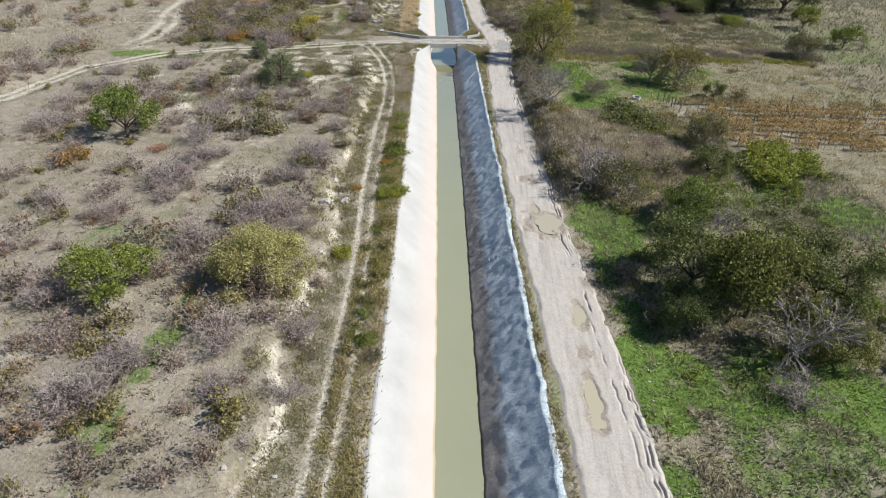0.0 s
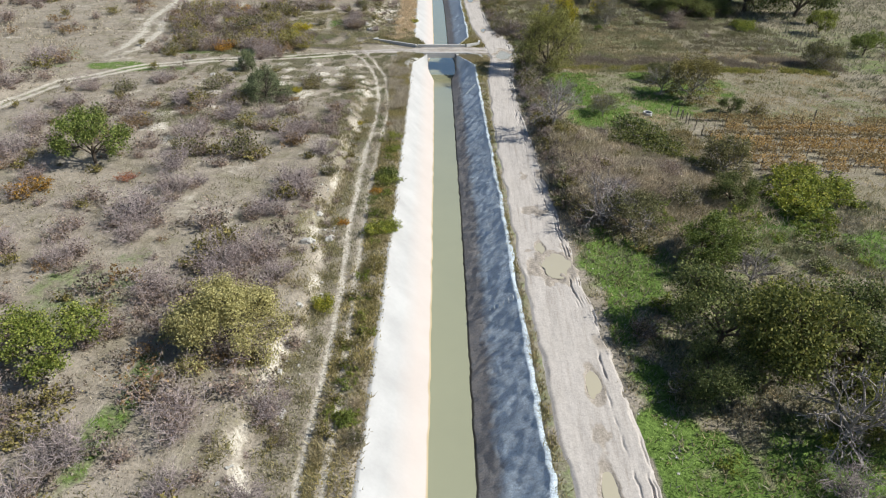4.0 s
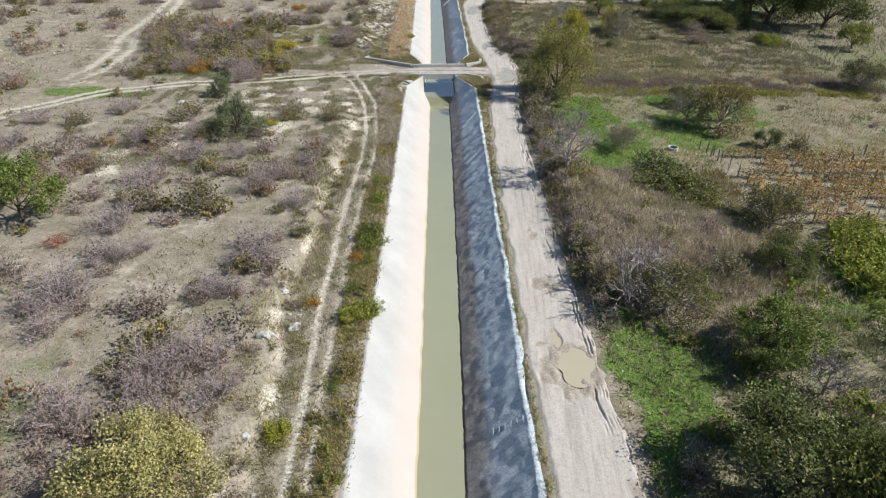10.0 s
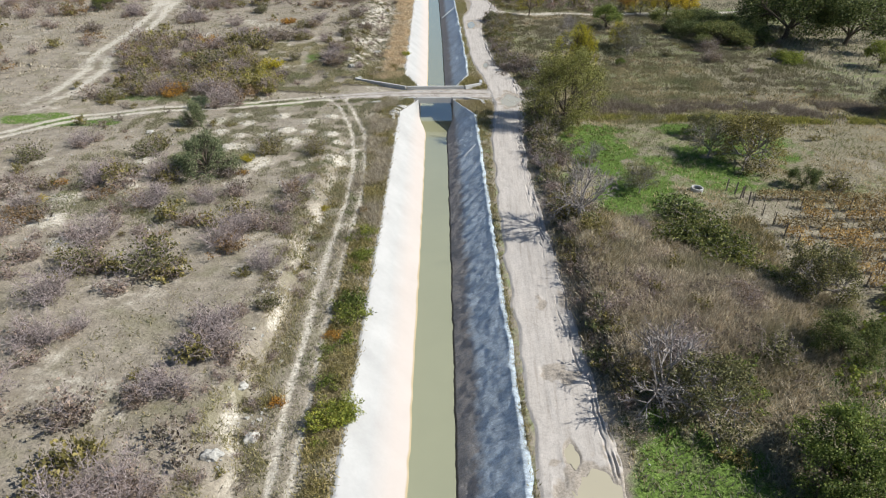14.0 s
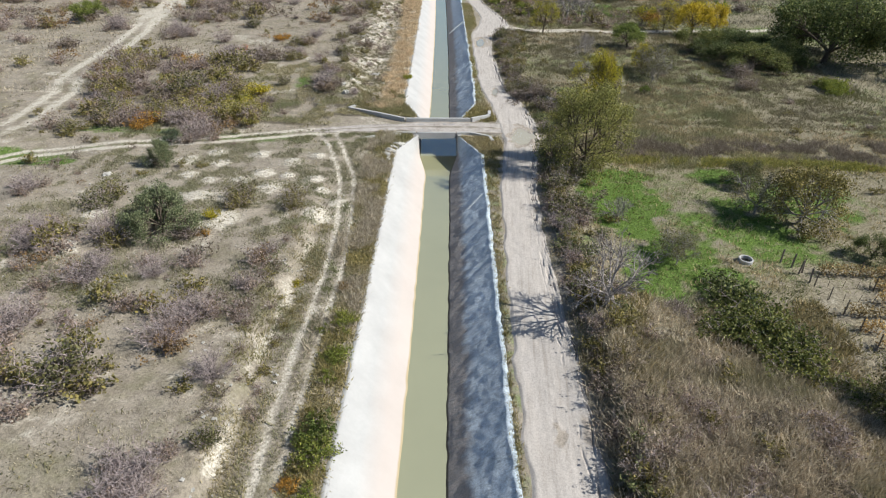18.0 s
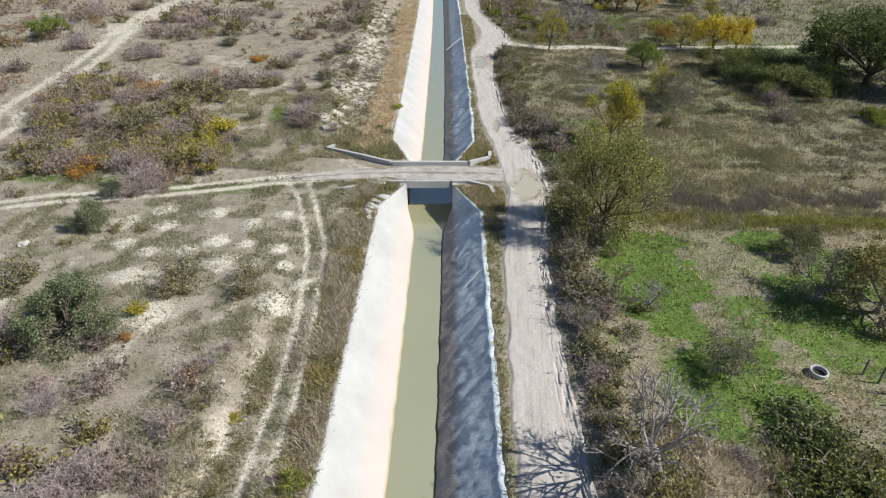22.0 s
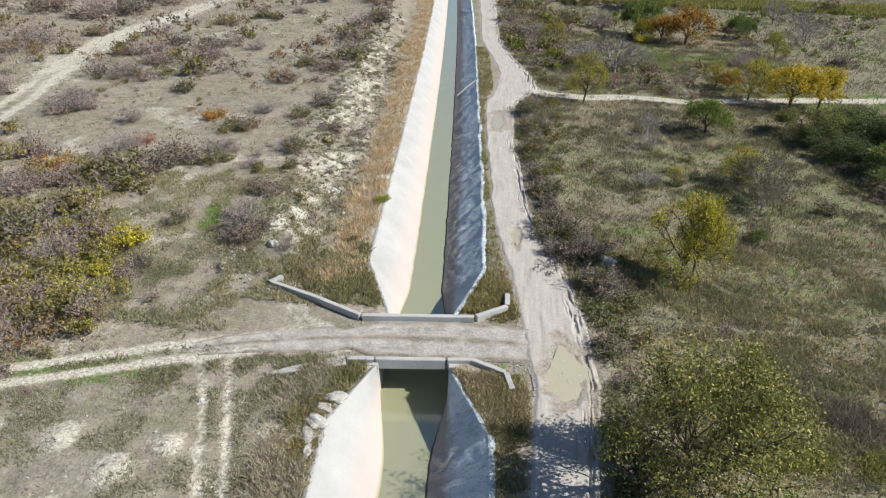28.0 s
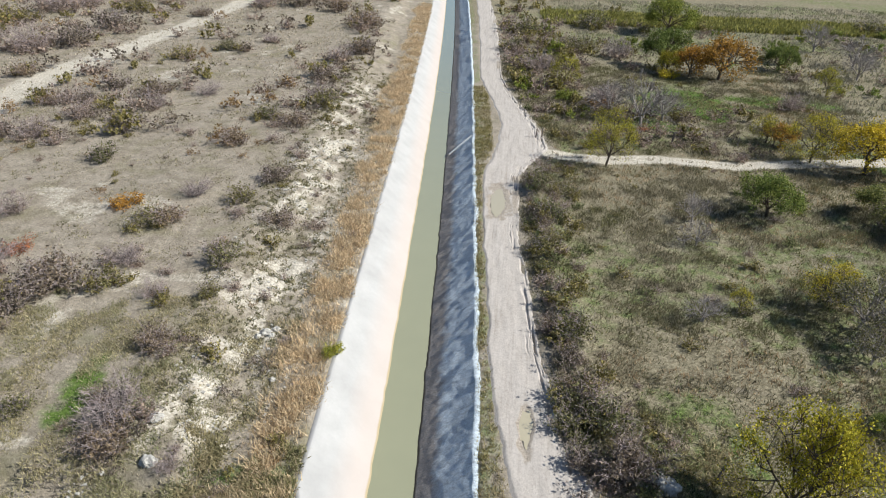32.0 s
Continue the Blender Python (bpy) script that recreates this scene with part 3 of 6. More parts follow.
# ---- canal ----
def build_lining(name, side, label):
    ys = np.concatenate([np.arange(-20, 44, 4.0), np.arange(44, 138, 0.2), np.arange(138, 158.6, 0.25), np.arange(158.8, 240, 0.2), np.arange(240, 421, 2.0)])
    k, one = bridge_blend(ys), 0 * ys + side
    wob = (1.0 if side > 0 else 0.45) * 0.26 * (vnoise(ys, one, 3.0, 21) - 0.5) + (0.16 if side > 0 else 0.06) * (vnoise(ys, one, 0.8, 22) - 0.5)
    crest = (CREST + wob) * (1 - k) + 2.45 * k
    toe = (TOE + 0.10 * (vnoise(ys, one, 1.1, 27) - 0.5)) * (1 - k) + 2.36 * k
    zc = (0.05 if side > 0 else 0.0) * (1 - k) - 0.45 * step(0.96, 1.0, k)
    rim = 0.30 + 0.22 * vnoise(ys, one, 2.4, 28) * (1 - k)
    edge = 0.05 * vnoise(ys, one, 0.7, 29) if side > 0 else -0.02 + 0 * ys
    across, up = [crest + rim + 0.05, crest + rim, crest + 0.05], [zc - 0.28, zc - 0.02 if side > 0 else zc - 0.06, zc + 0.03 + edge]
    for t in np.linspace(0, 1, 25):
        s = t * 4.9 + 0 * ys
        if side > 0:
            lump = 0.05 * (vnoise(ys + 0.25 * s, 0.4 * s, 1.1, 24) - 0.5) + 0.09 * (vnoise(ys + 0.2 * s, 0.5 * s, 0.45, 26) - 0.5) + 0.06 * (vnoise(ys, s, 0.3, 46) - 0.5)
            lump = lump + 0.05 * (vnoise(ys + 0.35 * s, 0.22 * s, 0.75, 52) - 0.5) + 0.2 * step(156, 166, ys) * (vnoise(ys + 0.12 * s, 0.16 * s, 1.0, 51) - 0.5)
        else:
            lump = 0.05 * (vnoise(ys + 0.45 * s, s, 2.8, 22) - 0.5) + 0.016 * (vnoise(ys + 0.3 * s, 0.9 * s, 0.8, 24) - 0.5)
        lump = lump * math.sin(math.pi * min(1, t + 0.06)) ** 0.5 * (1 - k)
        across.append(crest + (toe - crest) * t - 0.6 * lump)
        up.append(zc + (BED - zc) * t + 0.78 * lump)
    across.append(0 * ys)
    up.append(0 * ys + BED - 0.02)
    across, up = np.stack(across, 1), np.stack(up, 1)
    v = np.stack([canal_x(ys)[:, None] + side * across, ys[:, None] + 0 * up, up], -1)
    nr, nc = v.shape[:2]
    idx = np.arange(nr * nc).reshape(nr, nc)
    f = np.stack([idx[:-1, :-1], idx[:-1, 1:], idx[1:, 1:], idx[1:, :-1]], -1).reshape(-1, 4)
    if side < 0:
        f = f[:, ::-1]
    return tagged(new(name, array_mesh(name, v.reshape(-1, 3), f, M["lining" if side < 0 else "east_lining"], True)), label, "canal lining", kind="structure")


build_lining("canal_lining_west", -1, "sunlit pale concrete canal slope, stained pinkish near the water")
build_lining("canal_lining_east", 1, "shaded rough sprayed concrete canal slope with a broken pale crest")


def build_water():
    ys = np.arange(-20, 421, 1.0)
    v, f = [], []
    for y in ys:
        k = float(bridge_blend(y))
        w = 1.65 * (1 - k) + 2.40 * k
        v += [(float(canal_x(y)) - w, y, WATER), (float(canal_x(y)) + w, y, WATER)]
    for i in range(len(ys) - 1):
        f.append((2 * i, 2 * i + 1, 2 * i + 3, 2 * i + 2))
    return tagged(mesh_object("water", v, f, M["canal_water"]), "still murky greenish water in the canal", "water", kind="structure")


build_water()


# ---- the dirt road beside the canal ----
PUDDLES = [(8.55, 57.8, 0.5, 2.1), (8.7, 66.4, 0.42, 1.2), (7.7, 79.9, 1.25, 1.5), (6.6, 82.4, 0.35, 0.8), (5.15, 145.2, 1.3, 2.7), (-1.5, 195.6, 0.95, 3.2), (1.5, 163.6, 0.35, 1.6)]
MUD_PATCHES = [(6.4, 89.0, 1.1, 0.9), (5.9, 96.5, 0.4, 0.8), (8.6, 62.0, 0.5, 1.0), (7.6, 79.5, 2.0, 2.2)]
PUDDLE_LEVEL = 0.035


def build_road():
    ys = np.concatenate([np.arange(-20, 46, 2.0), np.arange(46, 235, 0.24), np.arange(235, 341, 2.0)])
    n = 104
    y, t = np.meshgrid(ys, np.linspace(0, 1, n), indexing="ij")
    a = road_left(y) + 0.3 * (vnoise(y, 0 * y, 3.1, 31) - 0.5) + 0.12 * (vnoise(y, 0 * y, 0.5, 32) - 0.5) + 0.2 * (vnoise(y, 0 * y, 1.3, 30) - 0.5)
    b = road_right(y) + 0.4 * (vnoise(y, 0 * y + 9, 3.7, 33) - 0.5) + 0.2 * (vnoise(y, 0 * y + 9, 0.55, 34) - 0.5) + 0.3 * (vnoise(y, 0 * y + 9, 1.4, 29) - 0.5)
    u = a + (b - a) * t
    x = canal_x(y) + u
    z = 0.09 - 0.015 * np.exp(-((t - 0.28) / 0.09) ** 2) - 0.015 * np.exp(-((t - 0.66) / 0.09) ** 2)
    z -= 0.16 * np.clip(np.sin(np.pi * (t - 0.76) / 0.22), 0, 1) * (t > 0.76) * (t < 0.98) * step(0.45, 0.8, vnoise(u * 6, y, 1.2, 35)) * step(0.35, 0.6, vnoise(u, y, 14, 38))
    z += 0.03 * (vnoise(u, y, 1.7, 36) - 0.5) + 0.035 * (vnoise(u, y, 0.45, 37) - 0.5)
    for k, (rt, depth) in enumerate(((0.75, 0.08), (0.80, 0.14), (0.845, 0.12), (0.90, 0.16), (0.945, 0.14))):
        at = rt + 0.015 * (vnoise(y, 0 * y + k, 3.0, 43) - 0.5)
        z -= depth * np.exp(-((t - at) / 0.013) ** 2) * step(0.45, 0.65, vnoise(y, 0 * y + 3 * k, 4.0, 44)) * step(0.35, 0.6, vnoise(y, 0 * y + 3 * k, 0.8, 46))
    z -= 0.13 * (1 - step(0, 0.09, t)) + 0.13 * (1 - step(0, 0.07, 1 - t))
    z += np.maximum(0, height(x, y) - 0.02)
    mud = 0.75 * step(0.6, 0.85, vnoise(x, y, 2.2, 47)) * step(0.72, 0.85, t) * step(0.4, 0.6, vnoise(x * 0, y, 9.0, 48))
    for px, py, rx, ry in PUDDLES:
        d = np.hypot((x - px) / rx, (y - py) / ry) + 0.9 * (vnoise(x, y, 0.9, 39) - 0.5) + 0.4 * (vnoise(x, y, 0.35, 54) - 0.5)
        k = step(1.5, 0.9, d)
        z = z * (1 - k) + k * (-0.02 + 0.05 * (vnoise(x, y, 0.8, 40) - 0.5) + 0.05 * step(0.6, 1.2, d))
        mud = np.maximum(mud, 0.9 * step(1.8, 1.1, d))
    for px, py, rx, ry in MUD_PATCHES:
        d = np.hypot((x - px) / rx, (y - py) / ry) + 1.5 * (vnoise(x, y, 0.7, 39) - 0.5) + 0.8 * (vnoise(x, y, 0.25, 55) - 0.5)
        mud = np.maximum(mud, 0.75 * step(1.4, 0.6, d))
        z = z + 0.15 * step(1.4, 0.8, d) * (vnoise(x, y, 0.35, 50) - 0.6)
    v = np.stack([x, y, z], -1).reshape(-1, 3)
    idx = np.arange(len(v)).reshape(len(ys), n)
    f = np.stack([idx[:-1, :-1], idx[:-1, 1:], idx[1:, 1:], idx[1:, :-1]], -1).reshape(-1, 4)
    me = array_mesh("road", v, f, M["road"], True)
    me.color_attributes.new("mud", "FLOAT_COLOR", "POINT").data.foreach_set("color", np.stack([mud, mud, mud, np.ones_like(mud)], -1).astype(np.float32).reshape(-1))
    return tagged(new("road", me), "pale rutted dirt road running beside the canal", "road", kind="structure")


build_road()


def build_strip(name, line, half, lift, label, step_len=0.35, n=25):
    pts = [Vector((*p, 0)) for p in line]
    samples = []
    for a, b in zip(pts[:-1], pts[1:]):
        k = max(1, int((b - a).length / step_len))
        samples += [a.lerp(b, i / k) for i in range(k)]
    samples.append(pts[-1])
    for _ in range(16):
        samples = [samples[0]] + [(samples[i - 1] + samples[i] * 2 + samples[i + 1]) / 4 for i in range(1, len(samples) - 1)] + [samples[-1]]
    v, mud = [], []
    for i, p in enumerate(samples):
        d = (samples[min(i + 1, len(samples) - 1)] - samples[max(i - 1, 0)]).normalized()
        side = Vector((d.y, -d.x, 0))
        fade = min(1, 2.6 * i / len(samples), 5.0 * (len(samples) - 1 - i) / len(samples))
        w = (0.55 + 0.45 * fade) * half * (0.62 + 0.38 * float(step(-10.5, -8.0, p.x))) * (1 + (0.3 + 0.5 * (1 - fade)) * (float(vnoise(p.x, p.y, 1.7, 41)) - 0.5))
        for j in range(n):
            t = 2 * j / (n - 1) - 1
            q = p + side * w * t
            mud.append(0.75 * max(1 - abs(t) / 0.3, (abs(t) - 0.62) / 0.3, 0) * (0.4 + 0.9 * float(vnoise(q.x, q.y, 1.1, 49))))
            rut = 0.08 * (1 - abs(abs(t) - 0.55) / 0.45)
            v.append((q.x, q.y, max(float(height(q.x, q.y)), -0.02) + lift * fade * (1 + 0.35 * float(step(-4, 0.5, p.x))) - 0.13 * (1 - fade) - rut + (0.05 + 0.16 * (1 - fade)) * (float(vnoise(q.x, q.y, 0.5, 42)) - 0.5) - (0.12 if j in (0, n - 1) else 0)))
    idx = np.arange(len(v)).reshape(len(samples), n)
    f = np.stack([idx[:-1, :-1], idx[:-1, 1:], idx[1:, 1:], idx[1:, :-1]], -1).reshape(-1, 4)
    me = array_mesh(name, v, f, M["churned"], True)
    me.color_attributes.new("mud", "FLOAT_COLOR", "POINT").data.foreach_set("color", np.repeat(np.array(mud, np.float32), 4))
    return tagged(new(name, me), label, "road", kind="structure")


build_strip("road_over_bridge", [(-24, 142.5), (-19, 144.6), (-13.5, 146.0), (-9, 146.8), (-5.5, 147.15), (-2, 147.5), (2, 147.7), (7.4, 148.0)], 2.15, 0.10, "churned pale dirt track crossing the bridge")


# ---- bridge ----
def wall_along(name, line, width, z0, z1, parent, mat, label=""):
    bm = bmesh.new()
    n = len(line)
    z0 = z0 if isinstance(z0, (list, tuple)) else [z0] * n
    z1 = z1 if isinstance(z1, (list, tuple)) else [z1] * n
    rings = []
    for i, (x, y) in enumerate(line):
        a, b = Vector(line[max(i - 1, 0)]), Vector(line[min(i + 1, n - 1)])
        d = (b - a).normalized()
        s = Vector((d.y, -d.x)) * (width[i] if isinstance(width, (list, tuple)) else width) / 2
        rings.append([bm.verts.new((x - s.x, y - s.y, z0[i])), bm.verts.new((x + s.x, y + s.y, z0[i])), bm.verts.new((x + s.x, y + s.y, z1[i])), bm.verts.new((x - s.x, y - s.y, z1[i]))])
    for a, b in zip(rings[:-1], rings[1:]):
        for k in range(4):
            bm.faces.new((a[k], a[(k + 1) % 4], b[(k + 1) % 4], b[k]))
    bm.faces.new(rings[0][::-1])
    bm.faces.new(rings[-1])
    bmesh.ops.recalc_face_normals(bm, faces=bm.faces)
    bmesh.ops.bevel(bm, geom=list(bm.edges), offset=0.03, segments=2, affect="EDGES")
    return part(name, bm, mat, parent, label)


def build_bridge():
    b = tagged(new("bridge"), "small weathered concrete road bridge over the canal", "bridge")
    cxs, cxn = float(canal_x(144.9)), float(canal_x(149.4))
    bm = bmesh.new()
    vs = [bm.verts.new(p) for p in ((cxs - 3.1, 144.75, -0.55), (cxs + 3.1, 145.35, -0.55), (cxn + 3.1, 149.6, -0.55), (cxn - 3.1, 149.0, -0.55),
                                    (cxs - 3.1, 144.75, 0.02), (cxs + 3.1, 145.35, 0.02), (cxn + 3.1, 149.6, 0.02), (cxn - 3.1, 149.0, 0.02))]
    for q in ((3, 2, 1, 0), (4, 5, 6, 7), (0, 1, 5, 4), (1, 2, 6, 5), (2, 3, 7, 6), (3, 0, 4, 7)):
        bm.faces.new([vs[i] for i in q])
    part("deck", bm, M["deck_earth"], b)
    for s in (-1, 1):
        wall_along("abutment", [(cxs + s * 2.75, 144.3 + 0.3 * s), (cxn + s * 2.75, 150.2 + 0.1 * s)], 0.7, BED - 0.2, -0.02, b, M["concrete"])
    wall_along("parapet", [(-9.9, 148.95), (-1.6, 150.0)], 0.38, -0.5, 0.46, b, M["concrete"], "long low concrete parapet")
    wall_along("wing_wall", [(-18.0, 152.1), (-14.2, 150.8), (-10.08, 149.0)], 0.36, -0.5, [0.55, 0.48, 0.46], b, M["concrete"])
    wall_along("wing_wall", [(-1.42, 150.1), (0.85, 151.75)], 0.36, -0.5, 0.48, b, M["concrete"])
    wall_along("end_block", [(-18.15, 152.0), (-17.45, 153.0)], 0.42, -0.5, 0.58, b, M["concrete"])
    wall_along("end_block", [(0.85, 151.85), (0.85, 153.4)], 0.40, -0.5, 0.5, b, M["concrete"])
    wall_along("parapet", [(-7.95, 144.5), (-3.2, 145.1)], 0.36, -0.58, 0.24, b, M["concrete"], "deck edge beam with a pale top")
    wall_along("wing_wall", [(-9.9, 144.25), (-8.1, 144.45)], 0.40, -0.7, 0.26, b, M["concrete"])
    wall_along("wing_wall", [(-3.05, 145.1), (-1.35, 145.35), (0.95, 144.4)], 0.36, -0.5, 0.26, b, M["concrete"])
    wall_along("end_block", [(1.0, 144.35), (1.45, 142.8)], 0.40, -0.5, 0.28, b, M["concrete"])
    wall_along("wing_wall", [(-14.9, 142.1), (-12.4, 143.1), (-9.95, 144.05)], [0.3, 0.75, 1.0], -0.5, [0.04, 0.14, 0.23], b, M["concrete"], "low wing wall half buried in earth")
    return b


build_bridge()


# ---- puddles ----
def blob(x, y, rx, ry, seed, z, grow_by, drop):
    v, n = [(x, y, z)], 44
    for i in range(n):
        a = 2 * math.pi * i / n
        r = grow_by + 0.95 + sum(w * math.sin(k * a + seed * (1.7 + k) + k * k) for k, w in ((2, 0.13), (3, 0.12), (4, 0.07), (5, 0.05), (7, 0.03), (11, 0.015)))
        v.append((x + rx * r * math.cos(a), y + ry * r * math.sin(a), z - drop))
    return v, [(0, 1 + i, 1 + (i + 1) % n) for i in range(n)]


for i, (px, py, rx, ry) in enumerate(PUDDLES):
    tagged(mesh_object("puddle", *blob(px, py, 1.15 * rx, 1.15 * ry, i, PUDDLE_LEVEL, 0.0, 0.0), M["puddle"]), "shallow muddy puddle in the dirt road", "puddle", "puddles on the road")


# ---- plants: forms ----
def prisms(segments, sides=4):
    """Tapered limbs from rows of start, end, start radius, end radius."""
    p0, p1 = np.array([s[0] for s in segments]), np.array([s[1] for s in segments])
    r0, r1 = np.array([s[2] for s in segments]), np.array([s[3] for s in segments])
    d = p1 - p0
    d /= np.linalg.norm(d, axis=1, keepdims=True) + 1e-9
    ref = np.where(np.abs(d[:, 2:3]) > 0.9, np.array([[1.0, 0, 0]]), np.array([[0, 0, 1.0]]))
    a = np.cross(d, ref)
    a /= np.linalg.norm(a, axis=1, keepdims=True) + 1e-9
    b = np.cross(d, a)
    v = []
    for p, r in ((p0, r0), (p1, r1)):
        for k in range(sides):
            t = 2 * math.pi * k / sides
            v.append(p + (a * math.cos(t) + b * math.sin(t)) * r[:, None])
    v = np.stack(v, 1)
    n = len(segments)
    base = (np.arange(n) * 2 * sides)[:, None]
    f = np.concatenate([base + np.array([[k, (k + 1) % sides, sides + (k + 1) % sides, sides + k]]) for k in range(sides)])
    return v.reshape(-1, 3), f


def ribbons(segments, wide=1.35):
    """Flat thin twigs from rows of start, end, start radius, end radius."""
    p0, p1 = np.array([s[0] for s in segments]), np.array([s[1] for s in segments])
    r0, r1 = np.array([s[2] for s in segments])[:, None] * wide, np.array([s[3] for s in segments])[:, None] * wide
    a = np.cross(p1 - p0, np.random.default_rng(3).normal(size=p0.shape))
    a /= np.linalg.norm(a, axis=1, keepdims=True) + 1e-9
    v = np.stack([p0 - a * r0, p0 + a * r0, p1 + a * r1, p1 - a * r1], 1)
    return v.reshape(-1, 3), np.arange(4 * len(segments)).reshape(-1, 4)


def wood_mesh(segs, sides):
    """Round limbs, and flat ribbons for the thinnest twigs."""
    thick, thin = [s for s in segs if s[2] > 0.0076], [s for s in segs if s[2] <= 0.0076]
    v, f = prisms(thick, sides)
    if thin:
        v2, f2 = ribbons(thin)
        v, f = np.concatenate([v, v2]), np.concatenate([f, f2 + len(v)])
    return v, f


def leaves(centres, size, r, flat=0.6):
    """One small four-cornered leaf or leaf clump at each centre, turned at random."""
    n = len(centres)
    a = r.normal(size=(n, 3))
    a /= np.linalg.norm(a, axis=1, keepdims=True)
    c = r.normal(size=(n, 3)) * (1, 1, 0.6) + (0, 0, 0.5)
    b = np.cross(a, c)
    b /= np.linalg.norm(b, axis=1, keepdims=True) + 1e-9
    s = (size * r.uniform(0.55, 1.35, n))[:, None]
    v = np.stack([centres - a * s, centres - b * s * flat, centres + a * s, centres + b * s * flat], 1)
    return v.reshape(-1, 3), np.arange(4 * n).reshape(n, 4)


def grow(r, p, d, length, rad, depth, segs, tips, spread, kids, droop=0.0, thin=0.6):
    q = p + d * length
    segs.append((p, q, rad, rad * 0.68))
    if depth == 0:
        tips.append(q)
        return
    for _ in range(kids + (1 if r.random() < 0.4 else 0)):
        e = d + r.normal(size=3) * spread
        e[2] = e[2] * 0.9 + 0.12 - droop
        e /= np.linalg.norm(e)
        grow(r, p + d * length * r.uniform(0.65, 1.0), e, length * r.uniform(0.58, 0.85), rad * thin, depth - 1, segs, tips, spread, kids, droop, thin)


def normalised(segs, tips, radius=1.0):
    """Scaled so that the crown's radius is one."""
    t = np.array(tips)
    c = np.array([t[:, 0].mean(), t[:, 1].mean(), 0])
    k = radius / np.percentile(np.hypot(t[:, 0] - c[0], t[:, 1] - c[1]), 88)
    return [((a - c * min(1, a[2] / t[:, 2].mean())) * k, (b - c * min(1, b[2] / t[:, 2].mean())) * k, r0 * k, r1 * k) for a, b, r0, r1 in segs], (t - c) * k


def tree_form(seed, trunk=0.5, kids=3, depth=4, spread=0.55, count=2600, size=0.055, cluster=0.13, rad=0.05, tall=1.0, thin=0.6, skirt=0):
    r = np.random.default_rng(seed)
    segs, tips = [], []
    base = np.zeros(3)
    lean = np.array([r.normal() * 0.08, r.normal() * 0.08, 1.0])
    top = base + lean * trunk
    segs.append((base - np.array([0, 0, 0.1]), top, rad * 1.25, rad))
    for k in range(kids + 2):
        a = 2 * math.pi * (k + r.uniform(-0.3, 0.3)) / (kids + 2)
        d = np.array([math.cos(a) * 0.85, math.sin(a) * 0.85, r.uniform(0.45, 1.1)])
        grow(r, base + lean * trunk * r.uniform(0.7, 1.0), d / np.linalg.norm(d), 0.5, rad * 0.6, depth - 1, segs, tips, spread, kids, 0.0, thin)
    for k in range(skirt):
        a = 2 * math.pi * (k + r.uniform(-0.3, 0.3)) / skirt
        d = np.array([math.cos(a), math.sin(a), r.uniform(0.0, 0.35)])
        grow(r, base + lean * trunk * r.uniform(0.35, 0.9), d / np.linalg.norm(d), 0.48, rad * 0.45, depth - 2, segs, tips, spread, kids, 0.06, thin)
    d = np.array([r.normal() * 0.15, r.normal() * 0.15, 1.0])
    grow(r, top, d / np.linalg.norm(d), 0.5, rad * 0.7, depth - 1, segs, tips, spread, kids, 0.0, thin)
    segs, tips = normalised(segs, tips)
    tips[:, 2] *= tall
    segs = [(a * (1, 1, tall), b * (1, 1, tall), r0, r1) for a, b, r0, r1 in segs]
    pick = tips[r.integers(0, len(tips), count)]
    centres = pick + r.normal(size=(count, 3)) * cluster
    centres[:, 2] = np.maximum(centres[:, 2], 0.05)
    return segs, centres


def shrub_form(seed, stems=34, twigs=9, leafy=500, size=0.04, tall=0.75, fine=0, core=0.85):
    r = np.random.default_rng(seed)
    segs, tips = [], []
    for _ in range(stems):
        a, lean = r.uniform(0, 2 * math.pi), r.uniform(0.05, 1.05)
        d = np.array([math.cos(a) * lean, math.sin(a) * lean, 0.75])
        d /= np.linalg.norm(d)
        p = np.array([math.cos(a), math.sin(a), 0]) * r.uniform(0, 0.35)
        length = r.uniform(0.45, 1.0)
        mid = p + d * length * 0.55
        d2 = d + r.normal(size=3) * 0.22
        d2 /= np.linalg.norm(d2)
        end = mid + d2 * length * 0.45
        segs += [(p, mid, 0.0080, 0.0055), (mid, end, 0.0055, 0.003)]
        for _ in range(twigs):
            t = r.uniform(0.25, 1)
            q = p + (mid - p) * t / 0.55 if t < 0.55 else mid + (end - mid) * (t - 0.55) / 0.45
            e = d * 0.6 + r.normal(size=3) * 0.6
            e[2] = abs(e[2]) * 0.7
            e /= np.linalg.norm(e)
            tip = q + e * r.uniform(0.14, 0.36)
            segs.append((q, tip, 0.0042, 0.0022))
            tips.append(tip)
            for _ in range(fine):
                e2 = e + r.normal(size=3) * 0.55
                e2 /= np.linalg.norm(e2)
                q2 = q + (tip - q) * r.uniform(0.3, 0.95)
                segs.append((q2, q2 + e2 * r.uniform(0.08, 0.2), 0.003, 0.0015))
                tips.append(segs[-1][1])
    tips = np.array(tips)
    k = 1.0 / np.percentile(np.hypot(tips[:, 0], tips[:, 1]), 90)
    segs = [(a * (k, k, tall), b * (k, k, tall), r0, r1) for a, b, r0, r1 in segs]
    tips = tips * (k, k, tall)
    centres = tips[r.integers(0, len(tips), leafy)] * r.uniform(core, 1.0, (leafy, 1)) + r.normal(size=(leafy, 3)) * 0.06
    centres[:, 2] = np.maximum(centres[:, 2], 0.03)
    return segs, centres


TREE, SHRUB = tree_form, shrub_form
